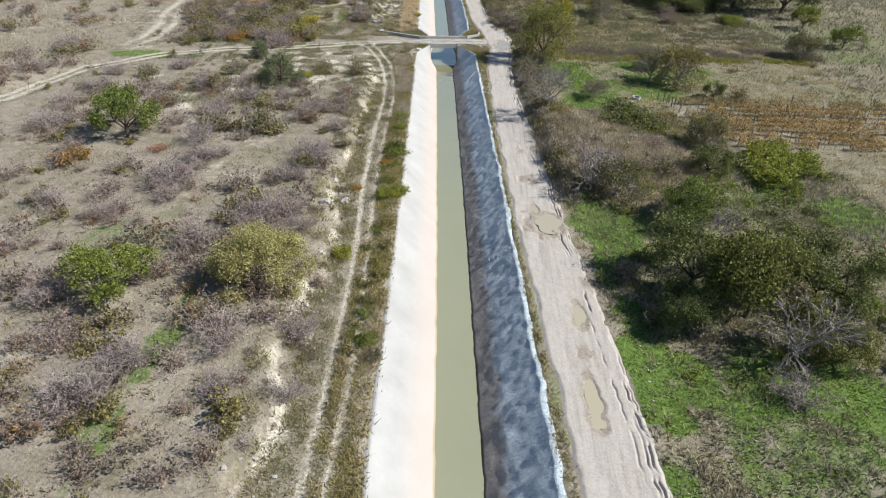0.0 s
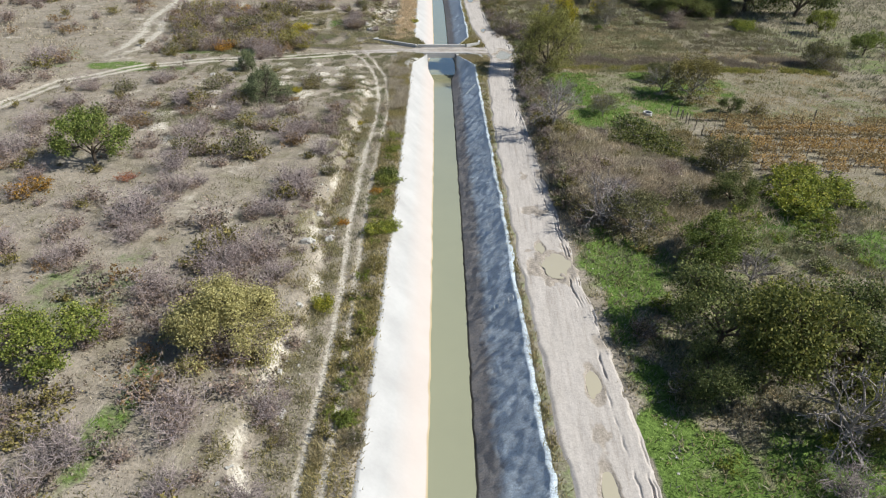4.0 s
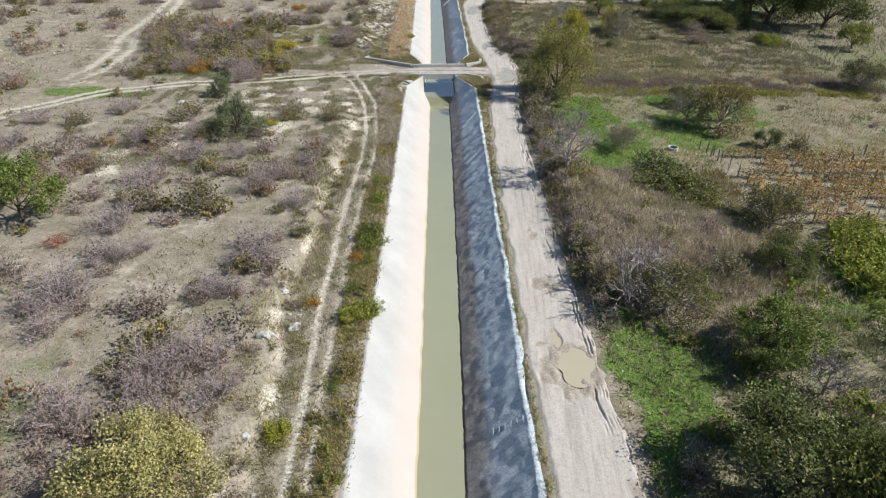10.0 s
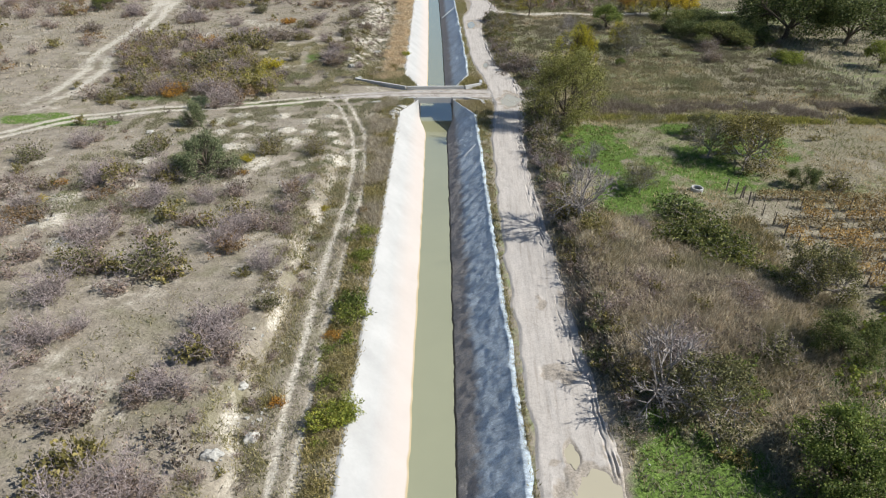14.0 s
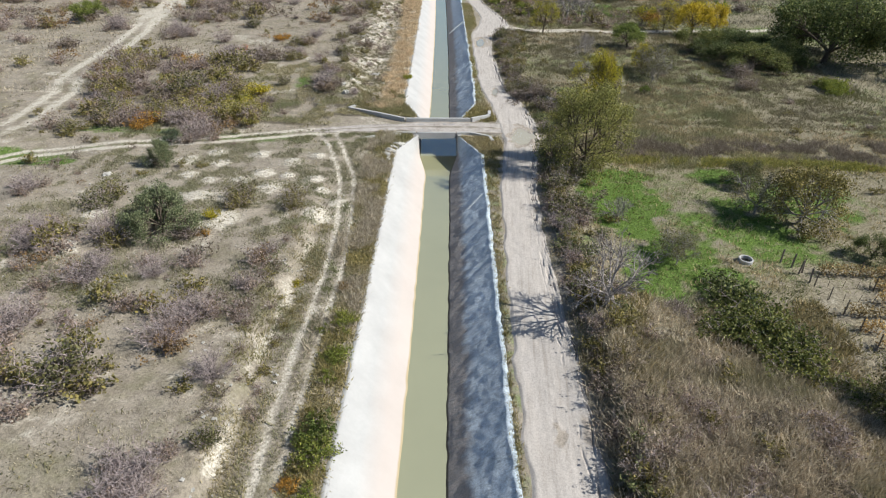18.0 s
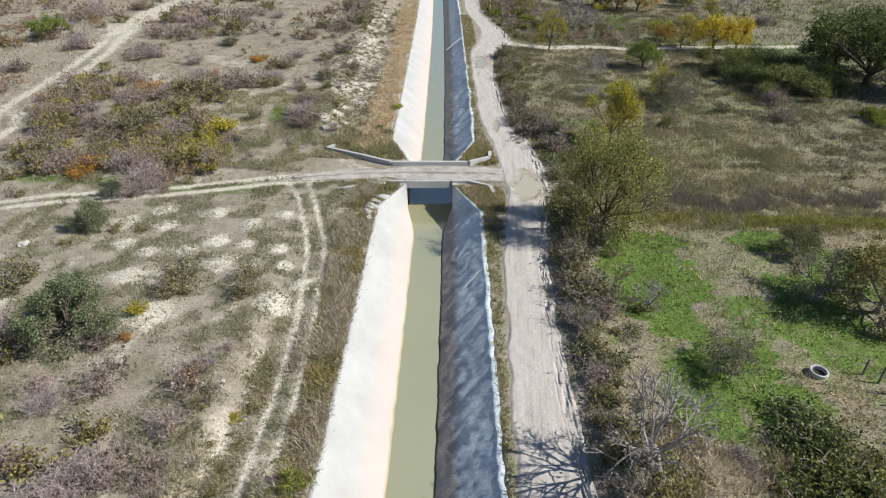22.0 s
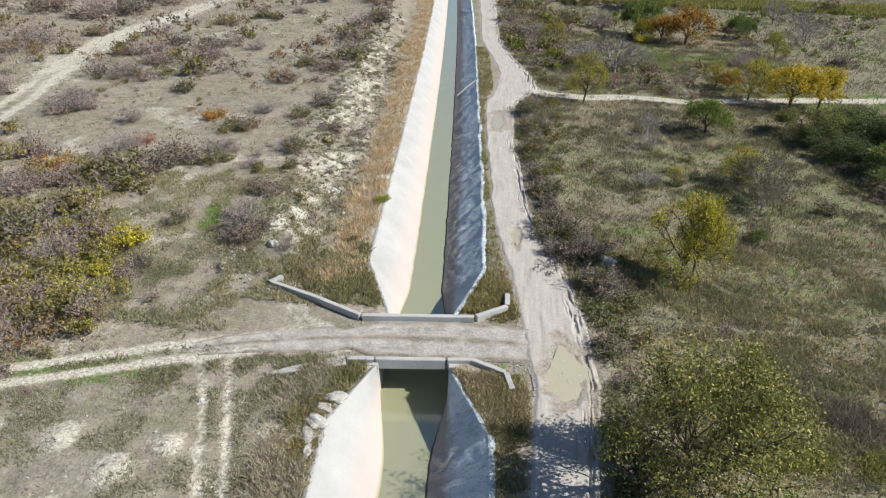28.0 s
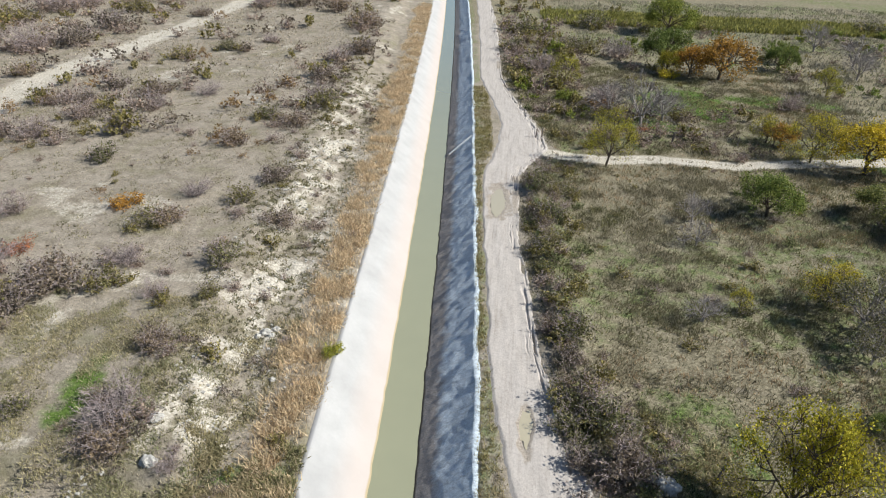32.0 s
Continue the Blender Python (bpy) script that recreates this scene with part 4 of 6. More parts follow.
# kind: form, its settings, wood, leaf, leaf size, name, label, category
KINDS = {
    "grey": (SHRUB, dict(stems=32, twigs=12, fine=2, leafy=1050, tall=1.25, core=0.22), "lilac_twig", "grey", 0.034, "shrub", "leafless lilac-grey thorny shrub on dry ground", "shrub"),
    "olive": (SHRUB, dict(stems=26, twigs=12, leafy=1250, tall=1.2, core=0.5), "lilac_twig", "olive", 0.05, "shrub", "olive-green half-withered shrub on dry ground", "shrub"),
    "brown": (SHRUB, dict(stems=28, twigs=12, leafy=1250, tall=1.2, core=0.5), "lilac_twig", "brown", 0.05, "shrub", "brown withered shrub beside the track", "shrub"),
    "orange": (SHRUB, dict(stems=26, twigs=8, leafy=1300), "bark", "orange", 0.05, "shrub", "orange autumn shrub among grey thorns", "shrub"),
    "red": (SHRUB, dict(stems=30, twigs=9, leafy=1100), "lilac_twig", "red", 0.045, "shrub", "red-brown autumn shrub on dry scrubland", "shrub"),
    "yellow": (SHRUB, dict(stems=26, twigs=8, leafy=1400, tall=0.95), "bark", "yellow", 0.055, "shrub", "small bright yellow autumn shrub", "shrub"),
    "green_shrub": (SHRUB, dict(stems=26, twigs=8, leafy=1900), "bark", "green", 0.05, "shrub", "fresh green low shrub beside the canal", "shrub"),
    "yellow_green": (SHRUB, dict(stems=30, twigs=9, leafy=3600, tall=0.95), "bark", "yellow_green", 0.044, "shrub", "dense yellow-green leafy bush", "shrub"),
    "bramble": (SHRUB, dict(stems=34, twigs=10, leafy=3600, tall=0.55), "lilac_twig", "dark", 0.045, "bramble", "sprawling dark green bramble thicket", "bramble"),
    "thicket": (SHRUB, dict(stems=40, twigs=10, fine=3, leafy=2000, tall=0.5), "lilac_twig", "brown", 0.03, "thicket", "low dry grey-brown thicket on a mound", "thicket"),
    "straw": (SHRUB, dict(stems=90, twigs=4, leafy=300, tall=1.1), "tan", "tan", 0.035, "grass_clump", "tall straw-coloured grass clump", "grass clump"),
    "green": (TREE, dict(trunk=0.35, count=9500, cluster=0.085, tall=1.0), "bark", "green", 0.031, "tree", "rounded green leafy tree", "tree"),
    "dark": (TREE, dict(trunk=0.25, count=14000, cluster=0.1, tall=1.0), "bark", "dark", 0.025, "tree", "dense dark green tree in a thicket", "tree"),
    "pale_yellow": (TREE, dict(trunk=0.2, count=34000, cluster=0.095, tall=0.85, skirt=5), "bark", "pale_yellow", 0.02, "tree", "broad pale yellow-leaved low tree", "tree"),
    "half_yellow": (TREE, dict(trunk=0.35, kids=3, spread=0.7, count=6500, cluster=0.075, tall=1.3, rad=0.035), "bark", "yellow_mix", 0.022, "tree", "airy yellow and olive autumn tree in rough grass", "tree"),
    "yellow_tree": (TREE, dict(trunk=0.4, count=6500, cluster=0.1, tall=1.2), "bark", "yellow", 0.032, "tree", "bright yellow autumn tree in a field", "tree"),
    "roadside": (TREE, dict(trunk=0.25, count=26000, cluster=0.08, spread=0.7, tall=1.42, skirt=9, rad=0.034), "bark", "roadside", 0.019, "tree", "large yellowing green tree beside the dirt road", "tree"),
    "orange_tree": (TREE, dict(trunk=0.4, count=3000, cluster=0.12, tall=0.95), "bark", "orange", 0.045, "tree", "spreading orange autumn tree in a field", "tree"),
    "bare": (TREE, dict(trunk=0.32, kids=3, depth=5, spread=0.5, count=160, rad=0.05, tall=1.05, thin=0.6), "grey_bark", "grey", 0.03, "tree", "leafless grey tree with spreading branches", "tree"),
    "juniper": (TREE, dict(trunk=0.3, kids=3, spread=0.5, count=12000, cluster=0.085, tall=1.2, skirt=8), "bark", "juniper", 0.027, "tree", "blue-green bushy tree on dry scrubland", "tree"),
    "orchard": (TREE, dict(trunk=0.3, count=9000, cluster=0.095, tall=1.05, skirt=6), "grey_bark", "olive", 0.03, "tree", "olive-brown bushy fruit tree on grass", "fruit tree"),
    "thin": (TREE, dict(trunk=0.35, kids=3, depth=5, rad=0.036, count=2400, cluster=0.09, tall=0.95, thin=0.62), "grey_bark", "olive", 0.03, "tree", "thinly leaved fruit tree on grass", "fruit tree"),
}
made = {}
kind_seed = {k: 100 + 10 * i for i, k in enumerate(KINDS)}


def plant(kind, x, y, radius, variant=0, group="", sink=0.03, squash=1.0):
    form, settings, wood, leaf, size, name, label, category = KINDS[kind]
    r = np.random.default_rng(int(abs(x) * 131 + abs(y) * 977) + variant)
    z = float(height(x, y)) - sink
    sc = Matrix.Diagonal((radius, radius, radius * squash * r.uniform(0.85, 1.12), 1))
    m = Matrix.Translation((x, y, z)) @ Matrix.Rotation(r.uniform(0, 6.28), 4, "Z") @ sc
    if (kind, variant) in made:
        o = made[kind, variant]
        return copy_thing(o, m @ Matrix.Diagonal((*(1 / k for k in o.scale), 1)))
    segs, centres = form(kind_seed[kind] + variant, **settings)
    top = tagged(new(name), label, category, group)
    v, f = wood_mesh(segs, 3 if form is SHRUB else 5)
    stem = new("stem" if form is SHRUB else "trunk", array_mesh("stem" if form is SHRUB else "trunk", v, f, M[wood], form is TREE))
    stem.parent = top
    v, f = leaves(centres, size, np.random.default_rng(kind_seed[kind] + variant + 5))
    crown = new("foliage" if form is SHRUB else "crown", array_mesh("foliage" if form is SHRUB else "crown", v, f, M[leaf]))
    crown.parent = top
    top.matrix_basis = m
    made[kind, variant] = top
    return top


# ---- plants: places (x, y, radius) ----
GREEN_TREES = [
    (-24.1, 64.6, 2.7), (20.1, 80.7, 2.1), (21.1, 82.7, 2.4), (-37.6, 93.9, 3.1), (68.6, 153.6, 2.6), (24.1, 166.7, 0.8), (68.1, 169.8, 2.5), (-80.1, 196.0, 3.0),
    (26.9, 197.8, 3.1), (27.4, 261.2, 4.1), (49.6, 263.6, 2.9), (52.0, 270.2, 2.3), (34.1, 293.8, 5.3),
]
PALE_YELLOW_TREES = [
    (-14.8, 67.7, 3.3),
]
GREY_SHRUBS_A = [
    (-20.7, 54.6, 2.0), (-9.9, 56.1, 1.3), (-13.5, 56.2, 1.2), (-20.0, 57.9, 1.9), (20.9, 59.0, 1.8), (-15.0, 60.4, 2.0),
    (-10.6, 62.6, 1.5), (-27.7, 63.3, 2.1), (-21.6, 72.8, 2.0), (-17.1, 73.1, 2.3), (-13.6, 74.6, 1.7), (-30.3, 75.7, 2.3),
    (-17.6, 75.9, 2.9), (-37.0, 77.7, 1.6), (-15.7, 77.9, 1.9), (-26.6, 79.6, 1.8), (-27.7, 83.0, 3.5), (-17.1, 84.5, 2.3),
    (-26.8, 88.2, 2.5), (-16.6, 88.4, 1.7), (-15.5, 89.3, 1.9), (-25.1, 90.0, 1.1), (14.2, 90.7, 2.1), (-16.1, 91.1, 2.2),
    (-29.0, 93.0, 2.1), (-47.5, 96.0, 3.1), (-15.2, 98.4, 1.5), (-30.5, 101.5, 2.9), (-19.6, 101.6, 2.1), (-49.6, 103.5, 3.0),
]
GREY_SHRUBS_B = [
    (-18.8, 103.9, 2.3), (-40.0, 106.5, 1.7), (-28.6, 107.9, 2.0), (-16.7, 108.3, 1.0), (-24.0, 109.1, 1.3), (-49.6, 109.6, 2.5),
    (-29.0, 110.2, 1.1), (-36.2, 112.4, 2.1), (-16.4, 113.2, 1.0), (-30.7, 114.3, 2.0), (-36.5, 114.4, 2.3), (-51.0, 117.7, 2.0),
    (-63.8, 118.9, 2.4), (8.1, 121.1, 1.4), (-43.5, 122.6, 2.3), (-66.1, 132.2, 3.6), (-33.7, 139.8, 3.3), (-38.3, 145.0, 3.0),
    (-36.7, 152.5, 2.8), (-29.4, 152.8, 1.2), (-18.3, 156.8, 0.8), (-22.3, 157.5, 2.2), (-29.2, 159.3, 1.2), (-23.0, 159.5, 2.7),
    (7.3, 160.6, 2.1), (-38.5, 163.2, 1.3), (-24.0, 165.9, 1.5), (-38.6, 166.2, 4.6), (-16.1, 169.4, 0.5), (40.8, 171.7, 2.7),
]
GREY_SHRUBS_C = [
    (-27.1, 171.9, 1.2), (-35.9, 172.3, 3.8), (-23.0, 172.5, 1.0), (-42.5, 173.5, 2.8), (-71.8, 175.2, 2.7), (-32.1, 176.4, 2.2),
    (42.0, 178.6, 3.0), (-33.7, 182.4, 2.3), (-47.0, 182.7, 1.8), (-31.9, 183.4, 1.9), (-56.4, 185.4, 3.4), (-22.1, 185.8, 1.9),
    (-27.2, 189.0, 1.7), (-32.0, 189.1, 1.7), (-58.6, 189.9, 2.6), (-71.4, 190.5, 3.6), (-25.8, 194.4, 2.1), (-46.4, 196.2, 2.1),
    (-58.6, 202.0, 3.1), (-34.0, 203.7, 2.0), (-49.8, 204.9, 1.8), (-29.1, 211.6, 2.8), (-33.8, 213.8, 2.9), (-49.9, 215.2, 2.4),
    (-60.7, 215.8, 2.2), (-83.4, 217.6, 4.9), (-53.2, 220.6, 3.2), (-28.0, 220.7, 3.7), (-45.7, 222.2, 2.1), (-60.6, 222.7, 2.8),
]
GREY_SHRUBS_D = [
    (-29.1, 223.6, 2.8), (-78.4, 226.6, 3.0), (24.0, 229.5, 1.9), (13.4, 234.3, 3.9), (-31.8, 234.5, 3.4), (43.2, 238.4, 3.6),
    (61.7, 240.5, 3.0), (-59.4, 241.8, 3.3), (-88.8, 242.2, 6.2), (-100.7, 245.3, 5.8), (-32.7, 246.6, 3.1), (-83.8, 248.0, 5.4),
    (-54.9, 250.5, 3.2), (2.7, 253.2, 4.5), (-29.7, 253.6, 4.4), (-48.9, 257.5, 2.4), (-86.2, 263.4, 6.0), (-108.4, 263.8, 6.1),
    (19.2, 267.5, 4.6), (-34.2, 276.5, 5.0), (-107.4, 277.6, 6.6), (-73.7, 279.5, 3.3), (-90.5, 282.2, 5.4), (-105.6, 285.8, 5.6),
    (-45.5, 294.5, 5.6), (-65.4, 297.1, 4.3), (-55.8, 299.8, 7.3), (85.5, 306.9, 5.6),
]
OLIVE_SHRUBS_A = [
    (-5.1, 60.9, 0.7), (14.5, 66.5, 1.6), (20.7, 91.2, 1.7), (-13.6, 93.4, 1.1), (-29.2, 97.0, 2.5),
    (-23.8, 97.5, 3.4), (-29.5, 113.0, 1.8), (-46.2, 117.0, 1.9), (38.1, 119.6, 1.8), (-34.6, 119.8, 1.8), (-22.1, 121.2, 1.7),
    (-16.9, 121.7, 1.4), (-34.7, 122.2, 2.0), (-22.3, 123.6, 1.8), (-17.5, 124.2, 1.5), (8.9, 124.5, 2.1), (8.6, 130.1, 1.9),
    (7.4, 133.1, 1.2), (10.4, 133.4, 2.1), (-49.7, 139.5, 2.4), (-48.0, 143.8, 2.4), (-42.4, 147.0, 3.3), (8.2, 147.7, 1.4),
    (-49.3, 148.0, 2.7), (-42.3, 154.9, 4.3), (4.1, 163.6, 1.5), (6.5, 164.1, 1.9), (4.9, 165.6, 2.7), (-31.5, 172.8, 2.3),
]
OLIVE_SHRUBS_B = [
    (5.2, 173.0, 1.8), (33.8, 174.6, 1.8), (-24.1, 177.1, 1.7), (19.2, 178.7, 1.1), (27.0, 181.7, 1.4), (3.5, 186.0, 2.3),
    (3.8, 192.7, 2.5), (5.5, 199.1, 2.3), (2.5, 199.8, 1.8), (-1.6, 268.6, 3.8), (9.1, 270.1, 4.7), (12.9, 272.0, 5.1),
    (0.8, 285.4, 5.2), (17.1, 296.3, 5.5),
]
ORANGE_SHRUBS = [
    (-10.6, 85.1, 0.6), (-40.0, 86.4, 2.1), (-8.7, 91.7, 0.7), (-9.6, 110.2, 0.6), (-39.7, 111.3, 0.9), (-23.0, 115.5, 0.7),
    (-41.8, 141.2, 1.5), (-42.3, 143.7, 2.0), (-47.0, 167.9, 2.3), (-37.6, 185.6, 1.8), (12.5, 233.0, 1.8),
]
BROWN_SHRUBS = [
    (-22.4, 67.7, 1.2), (13.0, 71.8, 1.4), (10.0, 93.5, 1.3), (-24.4, 115.0, 1.4), (10.0, 125.1, 1.5), (7.7, 126.1, 1.4),
    (8.4, 155.4, 2.0), (4.8, 160.9, 1.5), (5.1, 166.9, 1.4), (-36.9, 168.7, 3.3), (-42.2, 170.0, 2.1), (4.6, 170.3, 1.2),
    (3.4, 174.0, 1.1),
]
GREEN_SHRUBS = [
    (-7.7, 93.8, 1.3), (-8.0, 95.3, 1.3), (-8.2, 102.0, 1.0),
]
YELLOW_GREEN_SHRUBS = [
    (-9.6, 72.9, 0.9), (-7.2, 83.8, 1.3), (-6.5, 84.5, 1.2), (31.8, 93.0, 4.2), (36.1, 95.3, 3.5), (34.5, 98.9, 2.9),
    (-8.6, 105.9, 0.9), (-12.3, 168.6, 0.8), (54.0, 170.9, 2.4), (54.9, 173.5, 2.6), (7.7, 236.9, 2.5),
]
TAN_TUFTS = [
    (-5.6, 63.5, 0.6), (10.3, 84.2, 1.3),
]
YELLOW_SHRUBS = [
    (-39.4, 108.0, 0.7), (-13.4, 110.1, 0.5), (-23.3, 118.2, 0.8), (-31.5, 151.2, 1.4), (-31.9, 155.4, 2.1), (26.7, 253.7, 2.0),
]
RED_SHRUBS = [
    (-32.9, 90.6, 1.1), (-41.6, 176.1, 1.4), (18.0, 223.2, 1.1),
]
BARE_TREES = [
    (12.6, 87.0, 3.2), (22.6, 63.2, 3.5), (22.7, 78.8, 1.8), (10.0, 107.8, 3.3), (13.4, 124.4, 1.6), (28.1, 175.9, 2.1), (15.4, 177.0, 1.7),
    (17.8, 190.0, 1.9), (18.5, 195.0, 1.8), (17.9, 225.7, 4.2), (13.6, 229.4, 3.6), (21.5, 228.6, 3.0), (61.9, 259.0, 3.6), (65.4, 268.7, 4.5),
    (63.3, 283.0, 3.7),
]
DARK_TREES = [
    (25.4, 63.0, 2.0), (15.8, 66.1, 2.2), (20.9, 67.6, 4.1), (27.0, 70.3, 3.5), (18.1, 71.5, 3.8), (22.2, 74.0, 1.8),
    (25.6, 92.4, 2.0), (34.6, 119.8, 1.4), (45.8, 184.5, 5.0), (52.0, 187.0, 4.2), (40.9, 191.4, 3.8),
    (53.7, 193.2, 3.9), (48.1, 196.2, 5.0), (39.9, 197.2, 4.0), (44.9, 199.8, 4.1), (61.5, 203.0, 6.1),
]
THIN_TREES = [
    (17.2, 116.8, 1.6), (17.4, 118.3, 1.8), (27.2, 127.4, 2.6), (26.7, 173.7, 2.1), (27.6, 178.1, 3.0),
]
JUNIPERS = [
    (-26.6, 115.6, 2.7), (-28.2, 118.4, 1.7), (-34.2, 131.0, 1.5), (-36.3, 137.8, 1.0),
]
ORCHARD_TREES = [
    (14.7, 86.3, 2.5), (27.2, 99.6, 2.4), (30.8, 125.8, 3.3), (57.0, 144.4, 2.9), (28.2, 134.2, 1.9),
]
ROADSIDE_TREES = [
    (11.6, 136.4, 4.5), 
]
YELLOW_TREES = [
    (42.4, 211.0, 4.0), (46.8, 211.5, 3.0), (27.2, 256.7, 2.3),
]
HALF_YELLOW_TREES = [
    (37.3, 214.4, 3.2), (11.1, 208.8, 3.0), (34.0, 221.0, 2.2), (18.9, 179.3, 0.9), (26.2, 180.9, 2.0), (7.8, 244.0, 2.6), (52.0, 247.0, 2.6),
]
BRAMBLES = [
    (25.4, 101.1, 2.0), (22.0, 104.6, 2.4), (22.7, 106.4, 1.9), (19.1, 108.0, 2.5), (21.6, 108.8, 2.7), (20.5, 112.5, 2.5),
]
DRY_THICKETS = [
    (20.5, 97.0, 1.9), (14.6, 97.4, 1.7), (15.7, 109.5, 1.4),
]
ORANGE_TREES = [
    (36.0, 254.3, 4.6), (31.2, 255.8, 3.0), (35.5, 220.0, 2.0),
]
PLACES = (
    [("grey" if p[1] < 150 or k % 5 in (0, 3) else "olive" if k % 5 == 2 else "brown", p, 2) for k, p in enumerate(GREY_SHRUBS_A + GREY_SHRUBS_B + GREY_SHRUBS_C + GREY_SHRUBS_D)]
    + [("olive", p, 3) for p in OLIVE_SHRUBS_A + OLIVE_SHRUBS_B]
    + [("brown", p, 2) for p in BROWN_SHRUBS] + [("orange", p, 1) for p in ORANGE_SHRUBS] + [("red", p, 1) for p in RED_SHRUBS]
    + [("yellow", p, 1) for p in YELLOW_SHRUBS] + [("green_shrub", p, 2) for p in GREEN_SHRUBS] + [("yellow_green", p, 2) for p in YELLOW_GREEN_SHRUBS]
    + [("bramble", p, 2) for p in BRAMBLES] + [("thicket", p, 2) for p in DRY_THICKETS] + [("straw", p, 1) for p in TAN_TUFTS]
    + [("green", p, 3) for p in GREEN_TREES] + [("dark", p, 3) for p in DARK_TREES] + [("pale_yellow", p, 1) for p in PALE_YELLOW_TREES]
    + [("yellow_tree", p, 2) for p in YELLOW_TREES] + [("half_yellow", p, 2) for p in HALF_YELLOW_TREES] + [("roadside", p, 1) for p in ROADSIDE_TREES] + [("orange_tree", p, 1) for p in ORANGE_TREES]
    + [("juniper", p, 2) for p in JUNIPERS] + [("orchard", p, 2) for p in ORCHARD_TREES] + [("bare", p, 3) for p in BARE_TREES] + [("thin", p, 2) for p in THIN_TREES]
)
SATELLITES = []
for i, (kind, (px, py, pr), variants) in enumerate(PLACES):
    tall = 0.65 if kind == "dark" and 33 < px < 56 and 182 < py < 208 else 1.0
    if kind in ("grey", "olive", "brown", "yellow_green") and pr > 2.1:
        plant(kind, px, py, pr * 0.74, i % variants)
        SATELLITES += [({"yellow_green": "leafy"}.get(kind, kind), px + 0.62 * pr * math.cos(a + px), py + 0.62 * pr * math.sin(a + px), pr * f) for a, f in ((0.3, 0.5), (2.2, 0.42), (4.4, 0.55))]
        continue
    plant(kind, px, py, pr, i % variants, squash=tall)
plant("half_yellow", 15.4, 158.6, 3.1, 0, squash=1.4)
plant("yellow_tree", 16.6, 159.4, 1.5, 1, squash=2.4)
plant("dark", 60.5, 190.5, 8.2, 1, squash=1.05)
plant("dark", 70.0, 186.0, 7.5, 0, squash=1.1)
plant("dark", 66.0, 200.0, 7.0, 2, squash=1.1)


# ---- undergrowth along the road, hedges and scattered shrubs ----
def clear_of_roads(x, y, gap):
    u = float(x - canal_x(y))
    if -6.0 - gap < u < float(road_right(y)) + gap:
        return False
    if 142 < y < 154 and -20 < u < 14:
        return False
    for line in (WEST_ROAD, TRACK_W, TRACK_E, NW_ROAD, EAST_BRANCH):
        if float(line_distance(np.array(x), np.array(y), line)) < gap + 0.9:
            return False
    return True


def thickness(x, y):
    """How thick the scrub stands, 0 to 1."""
    return float(vnoise(x, y, 11, 61)) * 0.6 + float(vnoise(x, y, 4, 62)) * 0.4


LIGHT = {"grey": (dict(stems=13, twigs=8, fine=2, leafy=320, tall=1.2, core=0.22), "lilac_twig", "grey", 0.062), "olive": (dict(stems=8, twigs=6, leafy=450, tall=1.1, core=0.5), "lilac_twig", "olive", 0.07), "leafy": (dict(stems=8, twigs=6, leafy=760, tall=0.9), "bark", "yellow_green", 0.06), "green": (dict(stems=8, twigs=6, leafy=760, tall=0.85), "bark", "green", 0.06), "brown": (dict(stems=9, twigs=7, leafy=320, tall=1.1), "lilac_twig", "brown", 0.06), "gold": (dict(stems=9, twigs=7, leafy=520, tall=1.1, core=0.6), "lilac_twig", "herb_yellow", 0.06), "hedge": (dict(stems=9, twigs=7, leafy=420, tall=0.95, core=0.5), "bark", "hedge", 0.07), "rust": (dict(stems=9, twigs=7, leafy=340, tall=1.1), "lilac_twig", "russet", 0.06)}
light_form = {}
for i, (kind, (settings, wood, leaf, size)) in enumerate(LIGHT.items()):
    for var in range(3):
        segs, centres = shrub_form(900 + 10 * i + var, **settings)
        light_form[kind, var] = (wood_mesh(segs, 3), leaves(centres, size, np.random.default_rng(950 + 10 * i + var)))
    settings = dict(settings, leafy=settings["leafy"] * 2 // 5, stems=settings["stems"] // 2)
    for var in range(3, 5):
        segs, centres = shrub_form(900 + 10 * i + var, **settings)
        light_form[kind, var] = (wood_mesh(segs, 3), leaves(centres, size * 1.5, np.random.default_rng(950 + 10 * i + var)))
scrub = {}


def add_scrub(kind, x, y, radius, squash=1.0):
    """Notes one small shrub for the joined scrub."""
    z, a, k = float(height(x, y)) - 0.03, rng.uniform(0, 6.28), radius * rng.uniform(0.85, 1.15)
    c, s = math.cos(a), math.sin(a)
    turn = np.array([[c * radius, -s * radius, 0], [s * radius, c * radius, 0], [0, 0, k * squash]])
    for piece, (v, f) in zip(("wood", "leaf"), light_form[kind, int(rng.integers(0, 3)) if y < 215 else int(rng.integers(3, 5))]):
        vs, fs, n = scrub.setdefault((kind, piece), ([], [], [0]))
        vs.append(v @ turn.T + (x, y, z))
        fs.append(f + n[0])
        n[0] += len(v)


for kind, x, y, radius in SATELLITES:
    add_scrub(kind, x, y, radius)
count = 0
while count < 380:
    x, y = rng.uniform(-62, -9), 46 + 200 * rng.random() ** 1.1
    radius = rng.uniform(0.35, 1.15) if y < 150 else rng.uniform(0.4, 1.0)
    if thickness(x, y) < (0.36 if y < 112 else 0.48) or not clear_of_roads(x, y, 0.5 * radius):
        continue
    add_scrub(rng.choice(["grey", "grey", "grey", "olive", "olive", "brown", "rust"]), x, y, radius)
    count += 1
for k in range(75):
    y = 60 + 50 * rng.random()
    add_scrub(rng.choice(["leafy", "green", "olive", "leafy", "brown"]), float(canal_x(y)) - rng.uniform(5.7, 7.3), y, rng.uniform(0.35, 0.8))
count = 0
